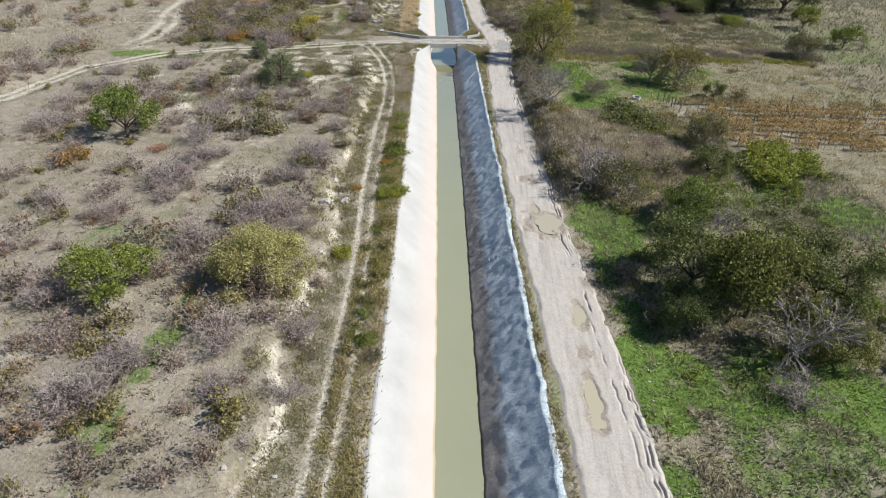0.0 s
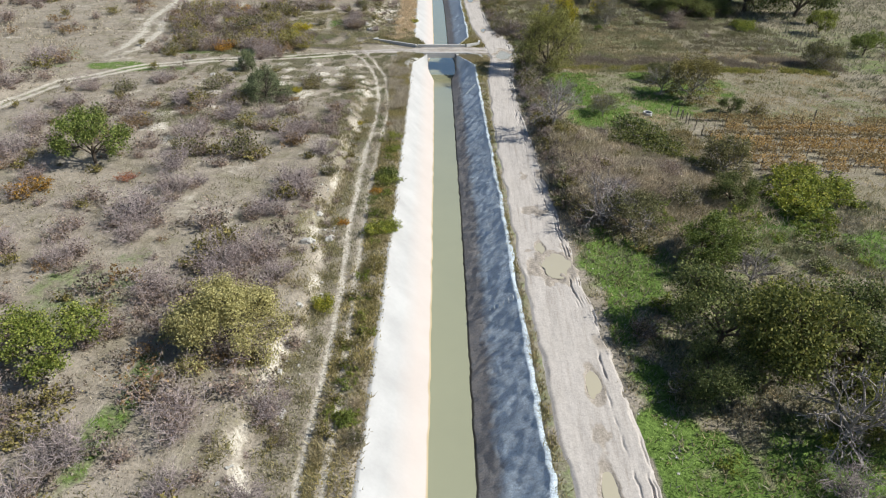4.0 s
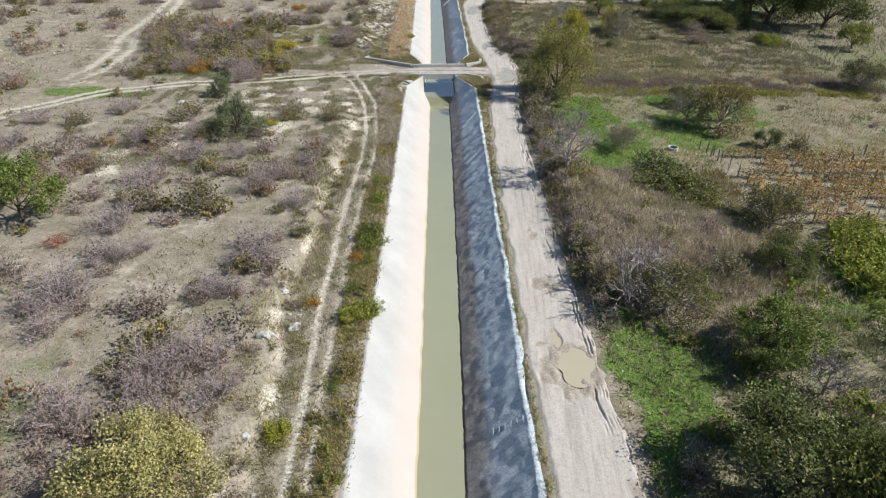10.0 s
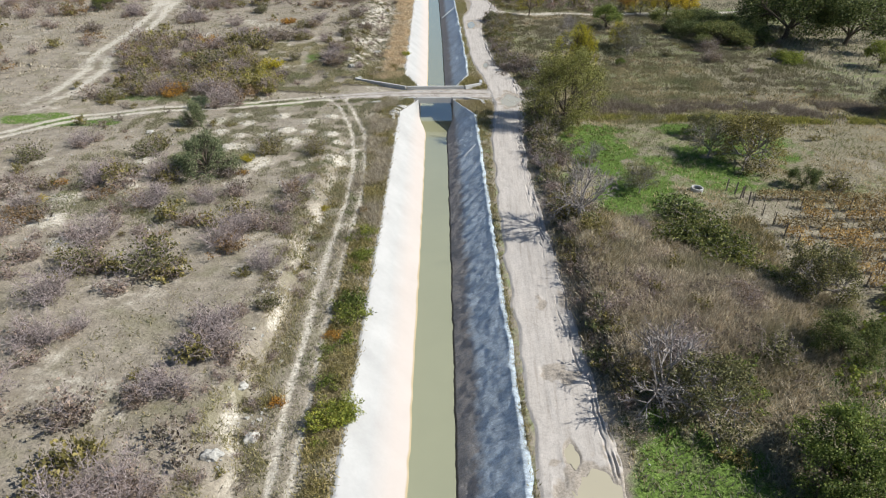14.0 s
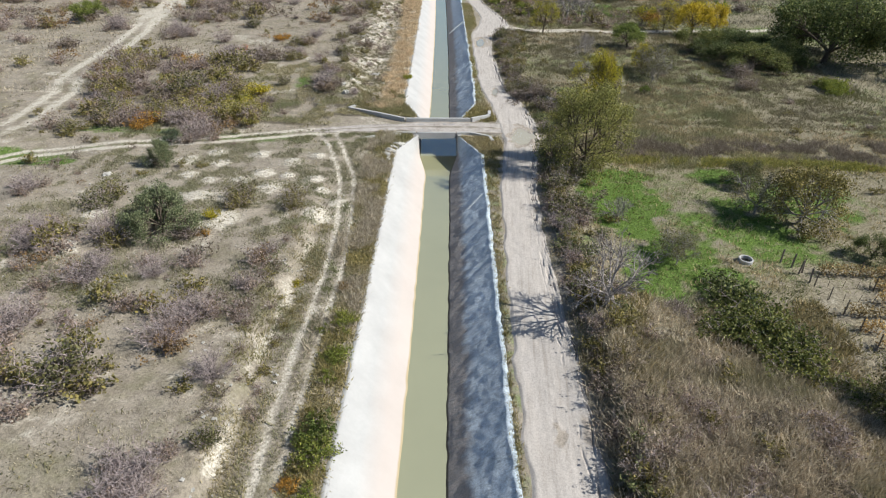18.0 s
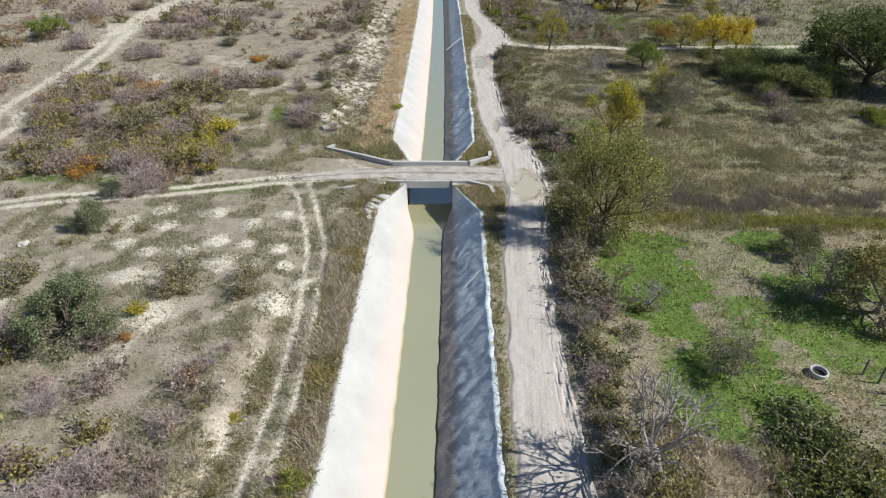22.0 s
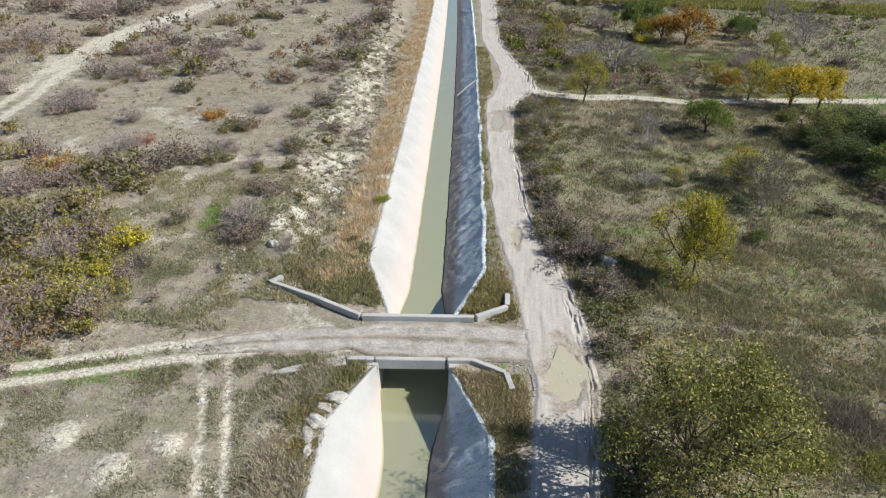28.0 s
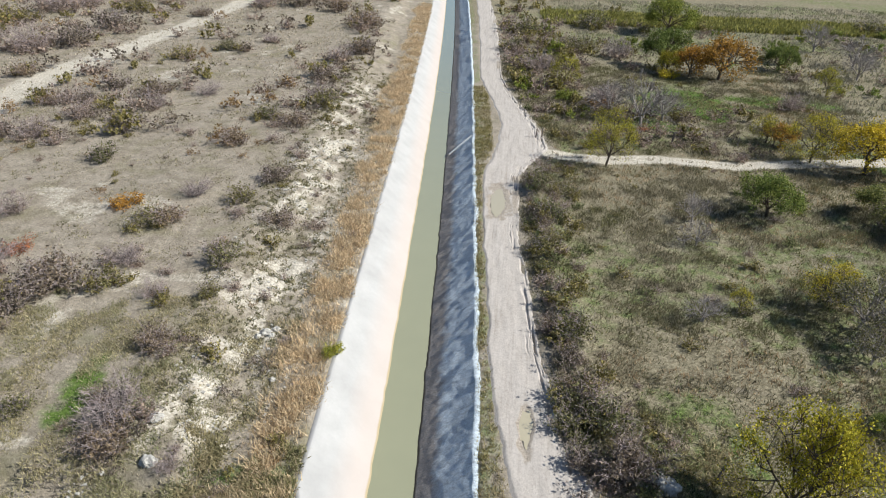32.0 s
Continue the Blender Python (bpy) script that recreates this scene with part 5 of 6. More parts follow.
while count < 210:
    x, y = rng.uniform(-46, -10.5), rng.uniform(46, 114)
    radius = rng.uniform(0.9, 1.9)
    if thickness(x, y) > 0.42 and clear_of_roads(x, y, 0.6 * radius):
        add_scrub(rng.choice(["grey", "grey", "grey", "grey", "brown", "olive", "rust"]), x, y, radius)
        count += 1
count = 0
while count < 380:
    x, y = rng.uniform(-150, -28), rng.uniform(200, 350)
    if clear_of_roads(x, y, 1.5) and (thickness(x, y) > 0.4 or x < -82):
        add_scrub(rng.choice(["grey", "grey", "grey", "olive", "brown", "brown", "rust"]), x, y, rng.uniform(1.2, 3.0))
        count += 1
y = 84.0
while y < 240:
    dense = 1.0 if (86 < y < 141 or 152 < y < 206) else 0.45
    if rng.random() < dense and not 209 < y < 216:
        for k in range(4 if 108 < y < 141 else 2):
            u = float(road_right(y)) + 0.7 + abs(rng.normal()) * (2.0 if y < 141 else 2.2)
            add_scrub(rng.choice(["hedge", "hedge", "hedge", "olive", "brown", "grey"] if 110 < y < 165 else ["hedge", "olive", "grey", "grey", "brown", "olive"]), float(canal_x(y)) + u, y + rng.uniform(-0.5, 0.5), rng.uniform(0.6, 1.45))
    y += 1.1
count = 0
while count < 170:
    x, y = rng.uniform(8, 75), rng.uniform(86, 330)
    if thickness(x, y) < 0.48 or not clear_of_roads(x, y, 1.0) or (26 < x < 62 and 99 < y < 119):
        continue
    add_scrub(rng.choice(["olive", "grey", "brown", "olive"]), x, y, rng.uniform(0.4, 1.2) * (1 + max(0, y - 220) / 80), 0.8)
    count += 1
count = 0
while count < 80:
    x, y = rng.uniform(-60, -28), rng.uniform(141, 168)
    if -57 + (165 - y) * 0.65 - 6 < x < -29 - max(0, y - 151) * 0.9 and clear_of_roads(x, y, 1.0):
        add_scrub(rng.choice(["olive", "gold", "gold", "grey", "grey", "grey", "rust"]), x, y, rng.uniform(1.1, 2.2))
        count += 1
for k in range(64):
    y = rng.uniform(164, 262)
    add_scrub(rng.choice(["grey", "grey", "olive", "brown"]), float(canal_x(y)) - rng.uniform(9.5, 19), y, rng.uniform(0.6, 1.5))
for k in range(15):
    add_scrub(rng.choice(["grey", "grey", "olive", "brown"]), rng.normal(17.0, 3.2), rng.normal(97.0, 3.6), rng.uniform(0.7, 1.5))
for k in range(40):
    add_scrub(rng.choice(["hedge", "green", "olive", "leafy", "leafy"]), rng.uniform(13.5, 34), rng.uniform(60, 92), rng.uniform(0.8, 1.9), 0.85)
for k in range(34):
    add_scrub(rng.choice(["hedge", "hedge", "brown", "grey", "olive"]), rng.normal(9.0, 2.3), rng.normal(161.0, 2.6), rng.uniform(0.6, 1.2), 0.75)
for k in range(12):
    add_scrub(rng.choice(["hedge", "olive", "green"]), rng.normal(14.6, 1.3), rng.normal(157.6, 0.9), rng.uniform(0.6, 1.2), 0.8)
for k in range(46):
    add_scrub(rng.choice(["grey", "grey", "brown", "olive"]), rng.uniform(9, 34), rng.normal(219.5 if k % 2 else 230, 2.2), rng.uniform(1.0, 2.2))
for k in range(40):
    y = rng.uniform(176, 206)
    add_scrub(rng.choice(["hedge", "olive", "grey", "brown"]), rng.uniform(10, 62), y, rng.uniform(0.6, 1.5), 0.7)
for k in range(90):
    y = rng.uniform(226, 300)
    add_scrub(rng.choice(["grey", "grey", "grey", "olive", "leafy"]), float(canal_x(y) + road_right(y)) + 1.8 + 13 * rng.random() ** 1.3, y, rng.uniform(1.3, 2.8))
for k in range(60):
    add_scrub(rng.choice(["grey", "grey", "olive", "leafy", "green"]), rng.uniform(20, 95), rng.uniform(245, 300), rng.uniform(1.2, 2.6))
for k in range(70):
    y = rng.uniform(240, 345)
    add_scrub(rng.choice(["olive", "grey", "olive", "grey"]), float(canal_x(y) + road_right(y)) + 2 + 14 * rng.random() ** 1.5, y, rng.uniform(1.3, 2.6))
count = 0
while count < 130:
    y = rng.uniform(142, 172)
    x = rng.uniform(-66, -27)
    if not (-63 + (170 - y) * 0.55 < x < -27.5 - max(0, y - 147) * 0.78) or not clear_of_roads(x, y, 1.0):
        continue
    sunny = vnoise(x, y, 7.0, 66) > 0.5
    add_scrub(rng.choice(["gold", "gold", "olive", "gold", "grey"] if sunny else ["grey", "grey", "grey", "olive", "brown"]), x, y, rng.uniform(1.0, 2.0), 1.15)
    count += 1
count = 0
while count < 240:
    x, y = rng.uniform(-125, -52), rng.uniform(108, 225)
    if float(line_distance(np.array(x), np.array(y), NW_ROAD)) < 4.5 or not clear_of_roads(x, y, 1.2) or float(vnoise(x, y, 13, 63)) * 0.7 + float(vnoise(x, y, 5, 64)) * 0.3 < 0.46:
        continue
    add_scrub(rng.choice(["grey", "grey", "grey", "olive", "brown", "rust"]), x, y, rng.uniform(1.0, 2.4))
    count += 1
for k in range(280):
    x, y = rng.uniform(-165, -80), rng.uniform(165, 345)
    if float(line_distance(np.array(x), np.array(y), NW_ROAD)) > 5:
        add_scrub(rng.choice(["grey", "grey", "grey", "brown", "rust", "olive"]), x, y, rng.uniform(1.5, 3.0), 0.85)
for k in range(44):
    x, y = rng.uniform(-34, -10.5), rng.uniform(44, 61)
    if clear_of_roads(x, y, 1.0):
        add_scrub(rng.choice(["grey", "grey", "grey", "olive", "brown"]), x, y, rng.uniform(0.8, 1.7))
for k in range(90):
    y = rng.uniform(52, 112)
    add_scrub(rng.choice(["grey", "brown", "olive", "grey"]), float(canal_x(y)) - rng.uniform(9.6, 13.5), y, rng.uniform(0.3, 0.75), 0.8)
for k in range(46):
    y = rng.uniform(86, 112)
    add_scrub(rng.choice(["brown", "grey", "olive", "hedge"]), float(canal_x(y) + road_right(y)) + rng.uniform(0.7, 1.9), y, rng.uniform(0.4, 0.9))
for (kind, piece), (vs, fs, n) in scrub.items():
    name = "scrub_twigs" if piece == "wood" else "scrub_foliage"
    tagged(new(name, array_mesh(name, np.concatenate(vs), np.concatenate(fs), M[LIGHT[kind][1 if piece == "wood" else 2]])), "scattered low %s scrub on dry ground" % {"grey": "lilac-grey", "leafy": "yellow-green", "gold": "yellowing olive", "hedge": "dark olive", "rust": "rust-brown"}.get(kind, kind), "scrub", kind="stuff")


# ---- grass and herbs ----
def blades(name, label, xs, ys, mat, tall, wide, per, spread=0.14, lean=0.5):
    n = len(xs)
    z = height(xs, ys)
    bx = np.repeat(xs, per) + rng.normal(size=n * per) * spread
    by = np.repeat(ys, per) + rng.normal(size=n * per) * spread
    bz = np.repeat(z, per) - 0.03
    size = np.repeat(rng.uniform(0.6, 1.35, n), per) * rng.uniform(0.7, 1.2, n * per)
    a = rng.uniform(0, 2 * math.pi, n * per)
    ox, oy = rng.normal(size=n * per) * lean * tall, rng.normal(size=n * per) * lean * tall
    w = wide * rng.uniform(0.6, 1.3, n * per)
    base = np.stack([bx, by, bz], 1)
    side = np.stack([np.cos(a) * w, np.sin(a) * w, np.zeros_like(a)], 1)
    tip = base + np.stack([ox, oy, tall * size], 1)
    v = np.stack([base - side, base + side, tip], 1).reshape(-1, 3)
    f = np.arange(len(v)).reshape(-1, 3)
    return tagged(new(name, array_mesh(name, v, f, M[mat])), label, "grass", kind="stuff")


def sample(n, u0, u1, y0, y1, keep):
    y = rng.uniform(y0, y1, n)
    u = rng.uniform(u0, u1, n)
    x = canal_x(y) + u
    k = (rng.random(n) < keep(x, y, u)) & ~((y > 144.4) & (y < 150.2) & (u > -14) & (u < 14))
    road = (u > road_left(y) - 0.1) & (u < road_right(y) + 0.15)
    west = np.minimum(line_distance(x, y, TRACK_W), line_distance(x, y, TRACK_E))
    west = np.minimum(west, 0.12 + np.minimum.reduce([line_distance(x, y, line) for line in (FIELD_RUT_W, FIELD_RUT_E, FIELD_LINE_S, FIELD_LINE_N)]))
    k &= ~road & (west > 0.38)
    d = line_distance(x, y, WEST_ROAD)
    k &= (d > 1.5) | (d < 0.35)
    d = line_distance(x, y, EAST_BRANCH)
    k &= (d > 1.5) | ((d < 0.25) & (rng.random(n) < 0.3))
    d = line_distance(x, y, NW_ROAD)
    k &= (d > 2.4) | (rng.random(n) < 0.2)
    return x[k], y[k]


def patches(x, y, which):
    g = np.zeros_like(x)
    for cx, cy, rx, ry, a in which:
        g = np.maximum(g, a * step(1.35, 0.7, np.hypot((x - cx) / rx, (y - cy) / ry) + 0.8 * (vnoise(x, y, 2.5, 11) - 0.5) + 0.4 * (vnoise(x, y, 0.9, 13) - 0.5)))
    return g


def tufted(x, y, s, a, b, seed):
    return step(a, b, vnoise(x, y, s, seed))


blades("dry_grass", "short dry greyish grass tufts on stony soil", *sample(52000, -58, -6.5, 45, 235, lambda x, y, u: 0.25 + 0.75 * tufted(x, y, 1.6, 0.35, 0.7, 71)), "dry_grass", 0.16, 0.035, 4)
blades("grey_herbs", "low withered grey-green herbs between shrubs", *sample(26000, -58, -6.5, 45, 235, lambda x, y, u: tufted(x, y, 2.4, 0.5, 0.75, 72)), "weed", 0.2, 0.06, 4, 0.2, 0.8)
blades("herb_cover", "thin grey-green herbs between chalky hummocks", *sample(80000, -38, -5.3, 104, 144, lambda x, y, u: 0.85 * tufted(x, y, 1.5, 0.4, 0.65, 97) * (1 - 0.8 * np.clip(sum(np.exp(-((x - mx) ** 2 + (y - my) ** 2) / (1.0 * mr) ** 2) for mx, my, mr in HUMMOCKS), 0, 1))), "herb", 0.19, 0.032, 4, 0.16, 0.6)
blades("herb_cover", "thin tan and green herbs beside the track", *sample(52000, -42, -8.5, 146, 172, lambda x, y, u: 0.9 * tufted(x, y, 1.7, 0.35, 0.65, 98)), "herb", 0.2, 0.034, 4, 0.18, 0.6)
blades("straw_grass", "tall straw-coloured grass along the canal bank", *sample(9000, -8.2, -5.25, 98, 150, lambda x, y, u: 0.6 * step(95, 112, y) * tufted(x, y, 1.6, 0.35, 0.65, 73)), "tan", 0.5, 0.03, 8, 0.2, 0.7)
blades("straw_grass", "tall straw-coloured grass along the canal bank", *sample(32000, -11.0, -5.25, 153, 320, lambda x, y, u: (0.12 + 0.75 * tufted(x, y, 1.5, 0.35, 0.65, 74)) * step(-9.6, -6.8, u + 2.0 * (vnoise(x, y, 7.0, 89) - 0.5))), "tan", 0.5, 0.034, 8, 0.2, 0.6)
blades("bank_herbs", "brownish green herbs on the canal bank", *sample(17000, -7.7, -5.2, 44, 142, lambda x, y, u: 0.25 + 0.75 * tufted(x, y, 1.3, 0.3, 0.6, 75)), "bank_grass", 0.26, 0.035, 6, 0.2, 0.7)
blades("track_herbs", "low tan and olive weeds between the wheel tracks", *sample(15000, -10.2, -6.0, 46, 142, lambda x, y, u: 0.3 + 0.7 * tufted(x, y, 0.9, 0.3, 0.6, 68)), "herb", 0.17, 0.03, 5, 0.16, 0.6)
blades("bank_herbs", "brownish stalks on the eroded bank above the track", *sample(11000, -13.0, -8.6, 46, 120, lambda x, y, u: tufted(x, y, 1.1, 0.35, 0.65, 67)), "bank_grass", 0.26, 0.03, 5, 0.2, 0.6)
blades("bank_grass", "greenish grass strip between canal and road", *sample(17000, 5.2, 7.6, 44, 240, lambda x, y, u: 0.35 + 0.65 * tufted(x, y, 1.2, 0.3, 0.6, 76)), "bank_grass", 0.26, 0.035, 6, 0.12, 0.5)
blades("field_grass", "rank brownish field grass", *sample(50000, 9.5, 62, 45, 156, lambda x, y, u: step(155, 149, y) * (0.2 + 0.8 * tufted(x, y, 1.8, 0.3, 0.65, 77)) * (0.35 + 0.65 * tufted(x * 0.3, y, 2.2, 0.3, 0.6, 87)) * (1 - 0.8 * patches(x, y, GREEN_EAST)) * (1 - 0.97 * ((x > 27) & (x < 62) & (y > 100) & (y < 118)))), "field_grass", 0.36, 0.04, 4, 0.2, 0.55)
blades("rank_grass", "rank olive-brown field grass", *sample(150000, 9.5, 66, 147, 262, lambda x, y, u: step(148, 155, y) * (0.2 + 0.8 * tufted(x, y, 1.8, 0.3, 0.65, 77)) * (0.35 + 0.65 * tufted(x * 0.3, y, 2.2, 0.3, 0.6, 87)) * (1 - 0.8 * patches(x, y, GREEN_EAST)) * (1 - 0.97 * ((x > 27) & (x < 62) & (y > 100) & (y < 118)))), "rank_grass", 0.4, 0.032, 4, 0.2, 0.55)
blades("russet_grass", "patches of russet withered grass in the field", *sample(34000, 14, 60, 150, 262, lambda x, y, u: np.maximum(np.exp(-((x - 17) / 3.2) ** 2 - ((y - 171.5) / 2.6) ** 2), 0.5 * tufted(x * 0.4, y, 4.5, 0.55, 0.75, 93)) * (0.3 + 0.7 * tufted(x, y, 1.2, 0.3, 0.6, 94))), "russet_grass", 0.34, 0.035, 5, 0.2, 0.55)
blades("tussocks", "small grey-green tussocks on the eroded chalk slope", *sample(2400, -17.5, -8.5, 157, 245, lambda x, y, u: 0.3 + 0.7 * tufted(x, y, 3.0, 0.35, 0.6, 95)), "weed", 0.2, 0.07, 14, 0.17, 0.7)
blades("bridge_weeds", "green weeds beside the bridge", *sample(3400, -12.5, -5.3, 150.8, 160, lambda x, y, u: tufted(x, y, 1.4, 0.4, 0.65, 96)), "bank_grass", 0.3, 0.05, 7, 0.2, 0.7)
blades("far_vines", "rows of yellowing vines in a far field", *sample(30000, 25, 135, 301, 318, lambda x, y, u: (np.abs((y - 301) % 2.6 - 1.3) < 0.45) * 1.0), "roadside", 1.0, 0.22, 4, 0.3, 0.4)
blades("field_herbs", "dull green herbs in the rough field", *sample(30000, 9.5, 62, 45, 270, lambda x, y, u: tufted(x, y, 3.0, 0.5, 0.75, 78)), "olive", 0.26, 0.06, 4, 0.22, 0.8)
blades("field_grass", "rank brownish grass of the far fields", *sample(42000, 30, 135, 100, 345, lambda x, y, u: np.maximum(step(58, 66, u), step(262, 275, y)) * (0.4 + 0.6 * tufted(x, y, 4, 0.3, 0.65, 79))), "field_grass", 0.55, 0.10, 4, 0.5, 0.5)
blades("dry_grass", "short dry grass of the far scrubland", *sample(40000, -135, -20, 100, 345, lambda x, y, u: np.maximum(step(-54, -62, u), step(228, 240, y)) * (0.3 + 0.7 * tufted(x, y, 4, 0.3, 0.65, 80))), "dry_grass", 0.3, 0.09, 4, 0.4, 0.5)
for side in (-1, 1):
    blades("bridge_weeds", "tan and olive weeds on the bank beside the bridge", *sample(7000, min(2.8 * side, 7.5 * side), max(2.8 * side, 7.5 * side), 138.5, 157.5, lambda x, y, u: (np.abs(u) > crest_at(y) + 0.45) * ((y < 144.3) | (y > 150.9)) * (0.3 + 0.6 * tufted(x, y, 1.2, 0.3, 0.6, 82))), "bank_grass", 0.34, 0.035, 7, 0.16, 0.6)
blades("verge_weeds", "brown and olive rank weeds beside the road", *sample(26000, 11, 42, 47, 94, lambda x, y, u: (0.2 + 0.7 * tufted(x, y, 2.2, 0.35, 0.6, 70)) * (1 - 0.85 * patches(x, y, GREEN_EAST))), "field_grass", 0.36, 0.045, 5, 0.2, 0.6)
blades("field_weeds", "dark olive weeds at the edge of the field", *sample(26000, 11, 44, 138, 166, lambda x, y, u: 0.15 + 0.85 * tufted(x, y, 2.6, 0.4, 0.65, 86)), "herb", 0.34, 0.05, 5, 0.22, 0.7)
blades("mound_herbs", "grey-green weeds on the mound", *sample(9000, 9.5, 30, 88, 112, lambda x, y, u: tufted(x, y, 3.0, 0.5, 0.7, 69)), "weed", 0.4, 0.05, 7, 0.25, 0.7)
blades("mound_grass", "long grey-tan withered grass on the mound", *sample(60000, 9.5, 32, 86, 112, lambda x, y, u: np.exp(-((x - 17.0) ** 2 + (y - 96.5) ** 2) / 60.0) * (0.4 + 0.6 * tufted(x, y, 1.5, 0.3, 0.6, 85))), "mound", 0.6, 0.04, 5, 0.25, 0.6)
blades("yellow_herbs", "band of yellow-green herbs across the field", *sample(36000, 20, 62, 136, 148, lambda x, y, u: np.exp(-((y - 139.6 - 0.05 * (x - 17)) / 0.8) ** 2) * tufted(x, y, 1.4, 0.35, 0.6, 83) * tufted(x, y, 7.0, 0.3, 0.5, 88)), "herb_yellow", 0.42, 0.06, 6, 0.25, 0.7)
blades("reeds", "band of purplish brown withered reeds", *sample(42000, 14, 66, 138, 150, lambda x, y, u: np.exp(-((y - 143.6 - 0.06 * (x - 17)) / 2.3) ** 2) * tufted(x, y, 1.8, 0.3, 0.6, 84)), "reed", 0.5, 0.035, 7, 0.3, 0.55)
blades("fresh_grass", "bright green fresh grass", *sample(170000, 9.5, 66, 50, 250, lambda x, y, u: patches(x, y, GREEN_EAST)), "fresh_grass", 0.14, 0.035, 4, 0.14, 0.6)
blades("fresh_grass", "bright green fresh grass", *sample(60000, -50, -12, 52, 170, lambda x, y, u: 0.6 * patches(x, y, GREEN_WEST)), "fresh_grass", 0.12, 0.03, 4, 0.14, 0.6)


# ---- stones ----
def stones(name, label, xs, ys, lo, hi):
    n = len(xs)
    z = height(xs, ys)
    s = lo + (hi - lo) * rng.random(n) ** 2.5
    corner = np.array([(a, b, c) for a in (-1, 1) for b in (-1, 1) for c in (-1, 1)], float)
    v = corner[None] * rng.uniform(0.55, 1.0, (n, 8, 3)) * s[:, None, None] * np.array([1, 0.85, 0.6])
    t = rng.uniform(0, 6.28, n)
    c, k = np.cos(t)[:, None], np.sin(t)[:, None]
    v = np.stack([v[..., 0] * c - v[..., 1] * k, v[..., 0] * k + v[..., 1] * c, v[..., 2]], -1)
    v += np.stack([xs, ys, z + 0.2 * s], 1)[:, None]
    quad = np.array([(0, 1, 3, 2), (4, 6, 7, 5), (0, 4, 5, 1), (2, 3, 7, 6), (0, 2, 6, 4), (1, 5, 7, 3)])
    f = (np.arange(n)[:, None, None] * 8 + quad[None]).reshape(-1, 4)
    return tagged(new(name, array_mesh(name, v.reshape(-1, 3), f, M["rock"], False)), label, "stones", kind="stuff")


stones("stones", "white limestone rubble on the eroded bank", *sample(1300, -13.0, -9.5, 45, 118, lambda x, y, u: tufted(x, y, 2.0, 0.45, 0.7, 81)), 0.03, 0.16)
stones("stones", "white limestone rubble on dry scrubland", *sample(9000, -45, -9, 100, 140, lambda x, y, u: np.clip(0.06 + sum(np.exp(-((x - mx) ** 2 + (y - my) ** 2) / mr ** 2) for mx, my, mr in HUMMOCKS), 0, 1)), 0.03, 0.12)
stones("stones", "white limestone rubble on the eroded slope", *sample(4800, -17, -6.5, 151, 235, lambda x, y, u: tufted(x, y, 2.5, 0.4, 0.65, 11)), 0.03, 0.15)
stones("stones", "loose clods on the churned track over the bridge", *[np.array(c) for c in zip(*[(rng.uniform(-11, 6), 147.2 + rng.choice([-1.5, 0.1, 1.5]) + rng.normal() * 0.28) for _ in range(420)])], 0.03, 0.08)
stones("stones", "churned clods round the puddle at the bridge", *[np.array(c) for c in zip(*[(rng.uniform(1.6, 8.2), rng.uniform(142.5, 150.5)) for _ in range(700)])], 0.02, 0.08)
stones("stones", "pale clods along the road edge", *sample(2600, 5.1, 12.6, 46, 215, lambda x, y, u: 0.5 + 0 * x), 0.03, 0.09)


def boulder(x, y, sx, sy, sz, label, seed, turn=0.0):
    bm = bmesh.new()
    bmesh.ops.create_icosphere(bm, subdivisions=3, radius=1.0)
    for v in bm.verts:
        k = 1 + 0.5 * (noise.noise(v.co * 1.3 + Vector((seed, 0, 0)))) + 0.12 * noise.noise(v.co * 4 + Vector((seed, 3, 0)))
        v.co = Vector((v.co.x * sx * k, v.co.y * sy * k, max(v.co.z, -0.35) * sz * k))
    me = bpy.data.meshes.new("boulder")
    bm.to_mesh(me)
    bm.free()
    me.materials.append(M["rock"])
    ob = tagged(new("boulder", me), label, "boulder")
    ob.matrix_basis = pose(x, y, float(height(x, y)) + 0.2 * sz, 0, 0, turn)
    return ob


boulder(9.1, 160.0, 0.95, 0.7, 0.45, "white limestone slab lying in roadside brush", 1, -25)
boulder(8.0, 159.7, 0.3, 0.25, 0.2, "small white stone beside the slab", 2)
for i, (bx, by, bs) in enumerate([(-12.4, 80.2, 0.8), (-11.2, 82.4, 0.75), (-12.9, 86.0, 0.6), (-10.9, 66.0, 0.5), (-11.2, 72.2, 0.55), (-35.5, 131.0, 0.9), (-38.2, 127.3, 0.8), (-17.9, 139.0, 0.35), (-19.6, 157.0, 0.8), (-20.6, 159.8, 0.7), (-17.2, 170.7, 0.45)]):
    boulder(bx, by, 0.62 * bs, 0.5 * bs, 0.4 * bs, "rough white limestone boulder on the bank", 10 + i, 40 * i)


# broken concrete along the west crest before the bridge, and a heap of rubble on the north slope
for i, (by, bs) in enumerate([(136.2, 0.55), (137.3, 0.8), (138.4, 0.95), (139.6, 0.75), (140.5, 0.9)]):
    boulder(float(canal_x(by)) - float(crest_at(by)) - 0.65 - 0.2 * (i % 2), by, 0.55 * bs, 0.8 * bs, 0.3 * bs, "broken white concrete lump on the canal crest", 40 + i, 25 * i)
for i, (bx, by, bs) in enumerate([(-17.9, 170.3, 0.7), (-17.3, 170.0, 0.45), (-18.3, 169.8, 0.4), (-15.6, 165.4, 0.4)]):
    boulder(bx, by, 0.6 * bs, 0.5 * bs, 0.45 * bs, "grey rubble lump on the eroded slope", 60 + i, 50 * i)


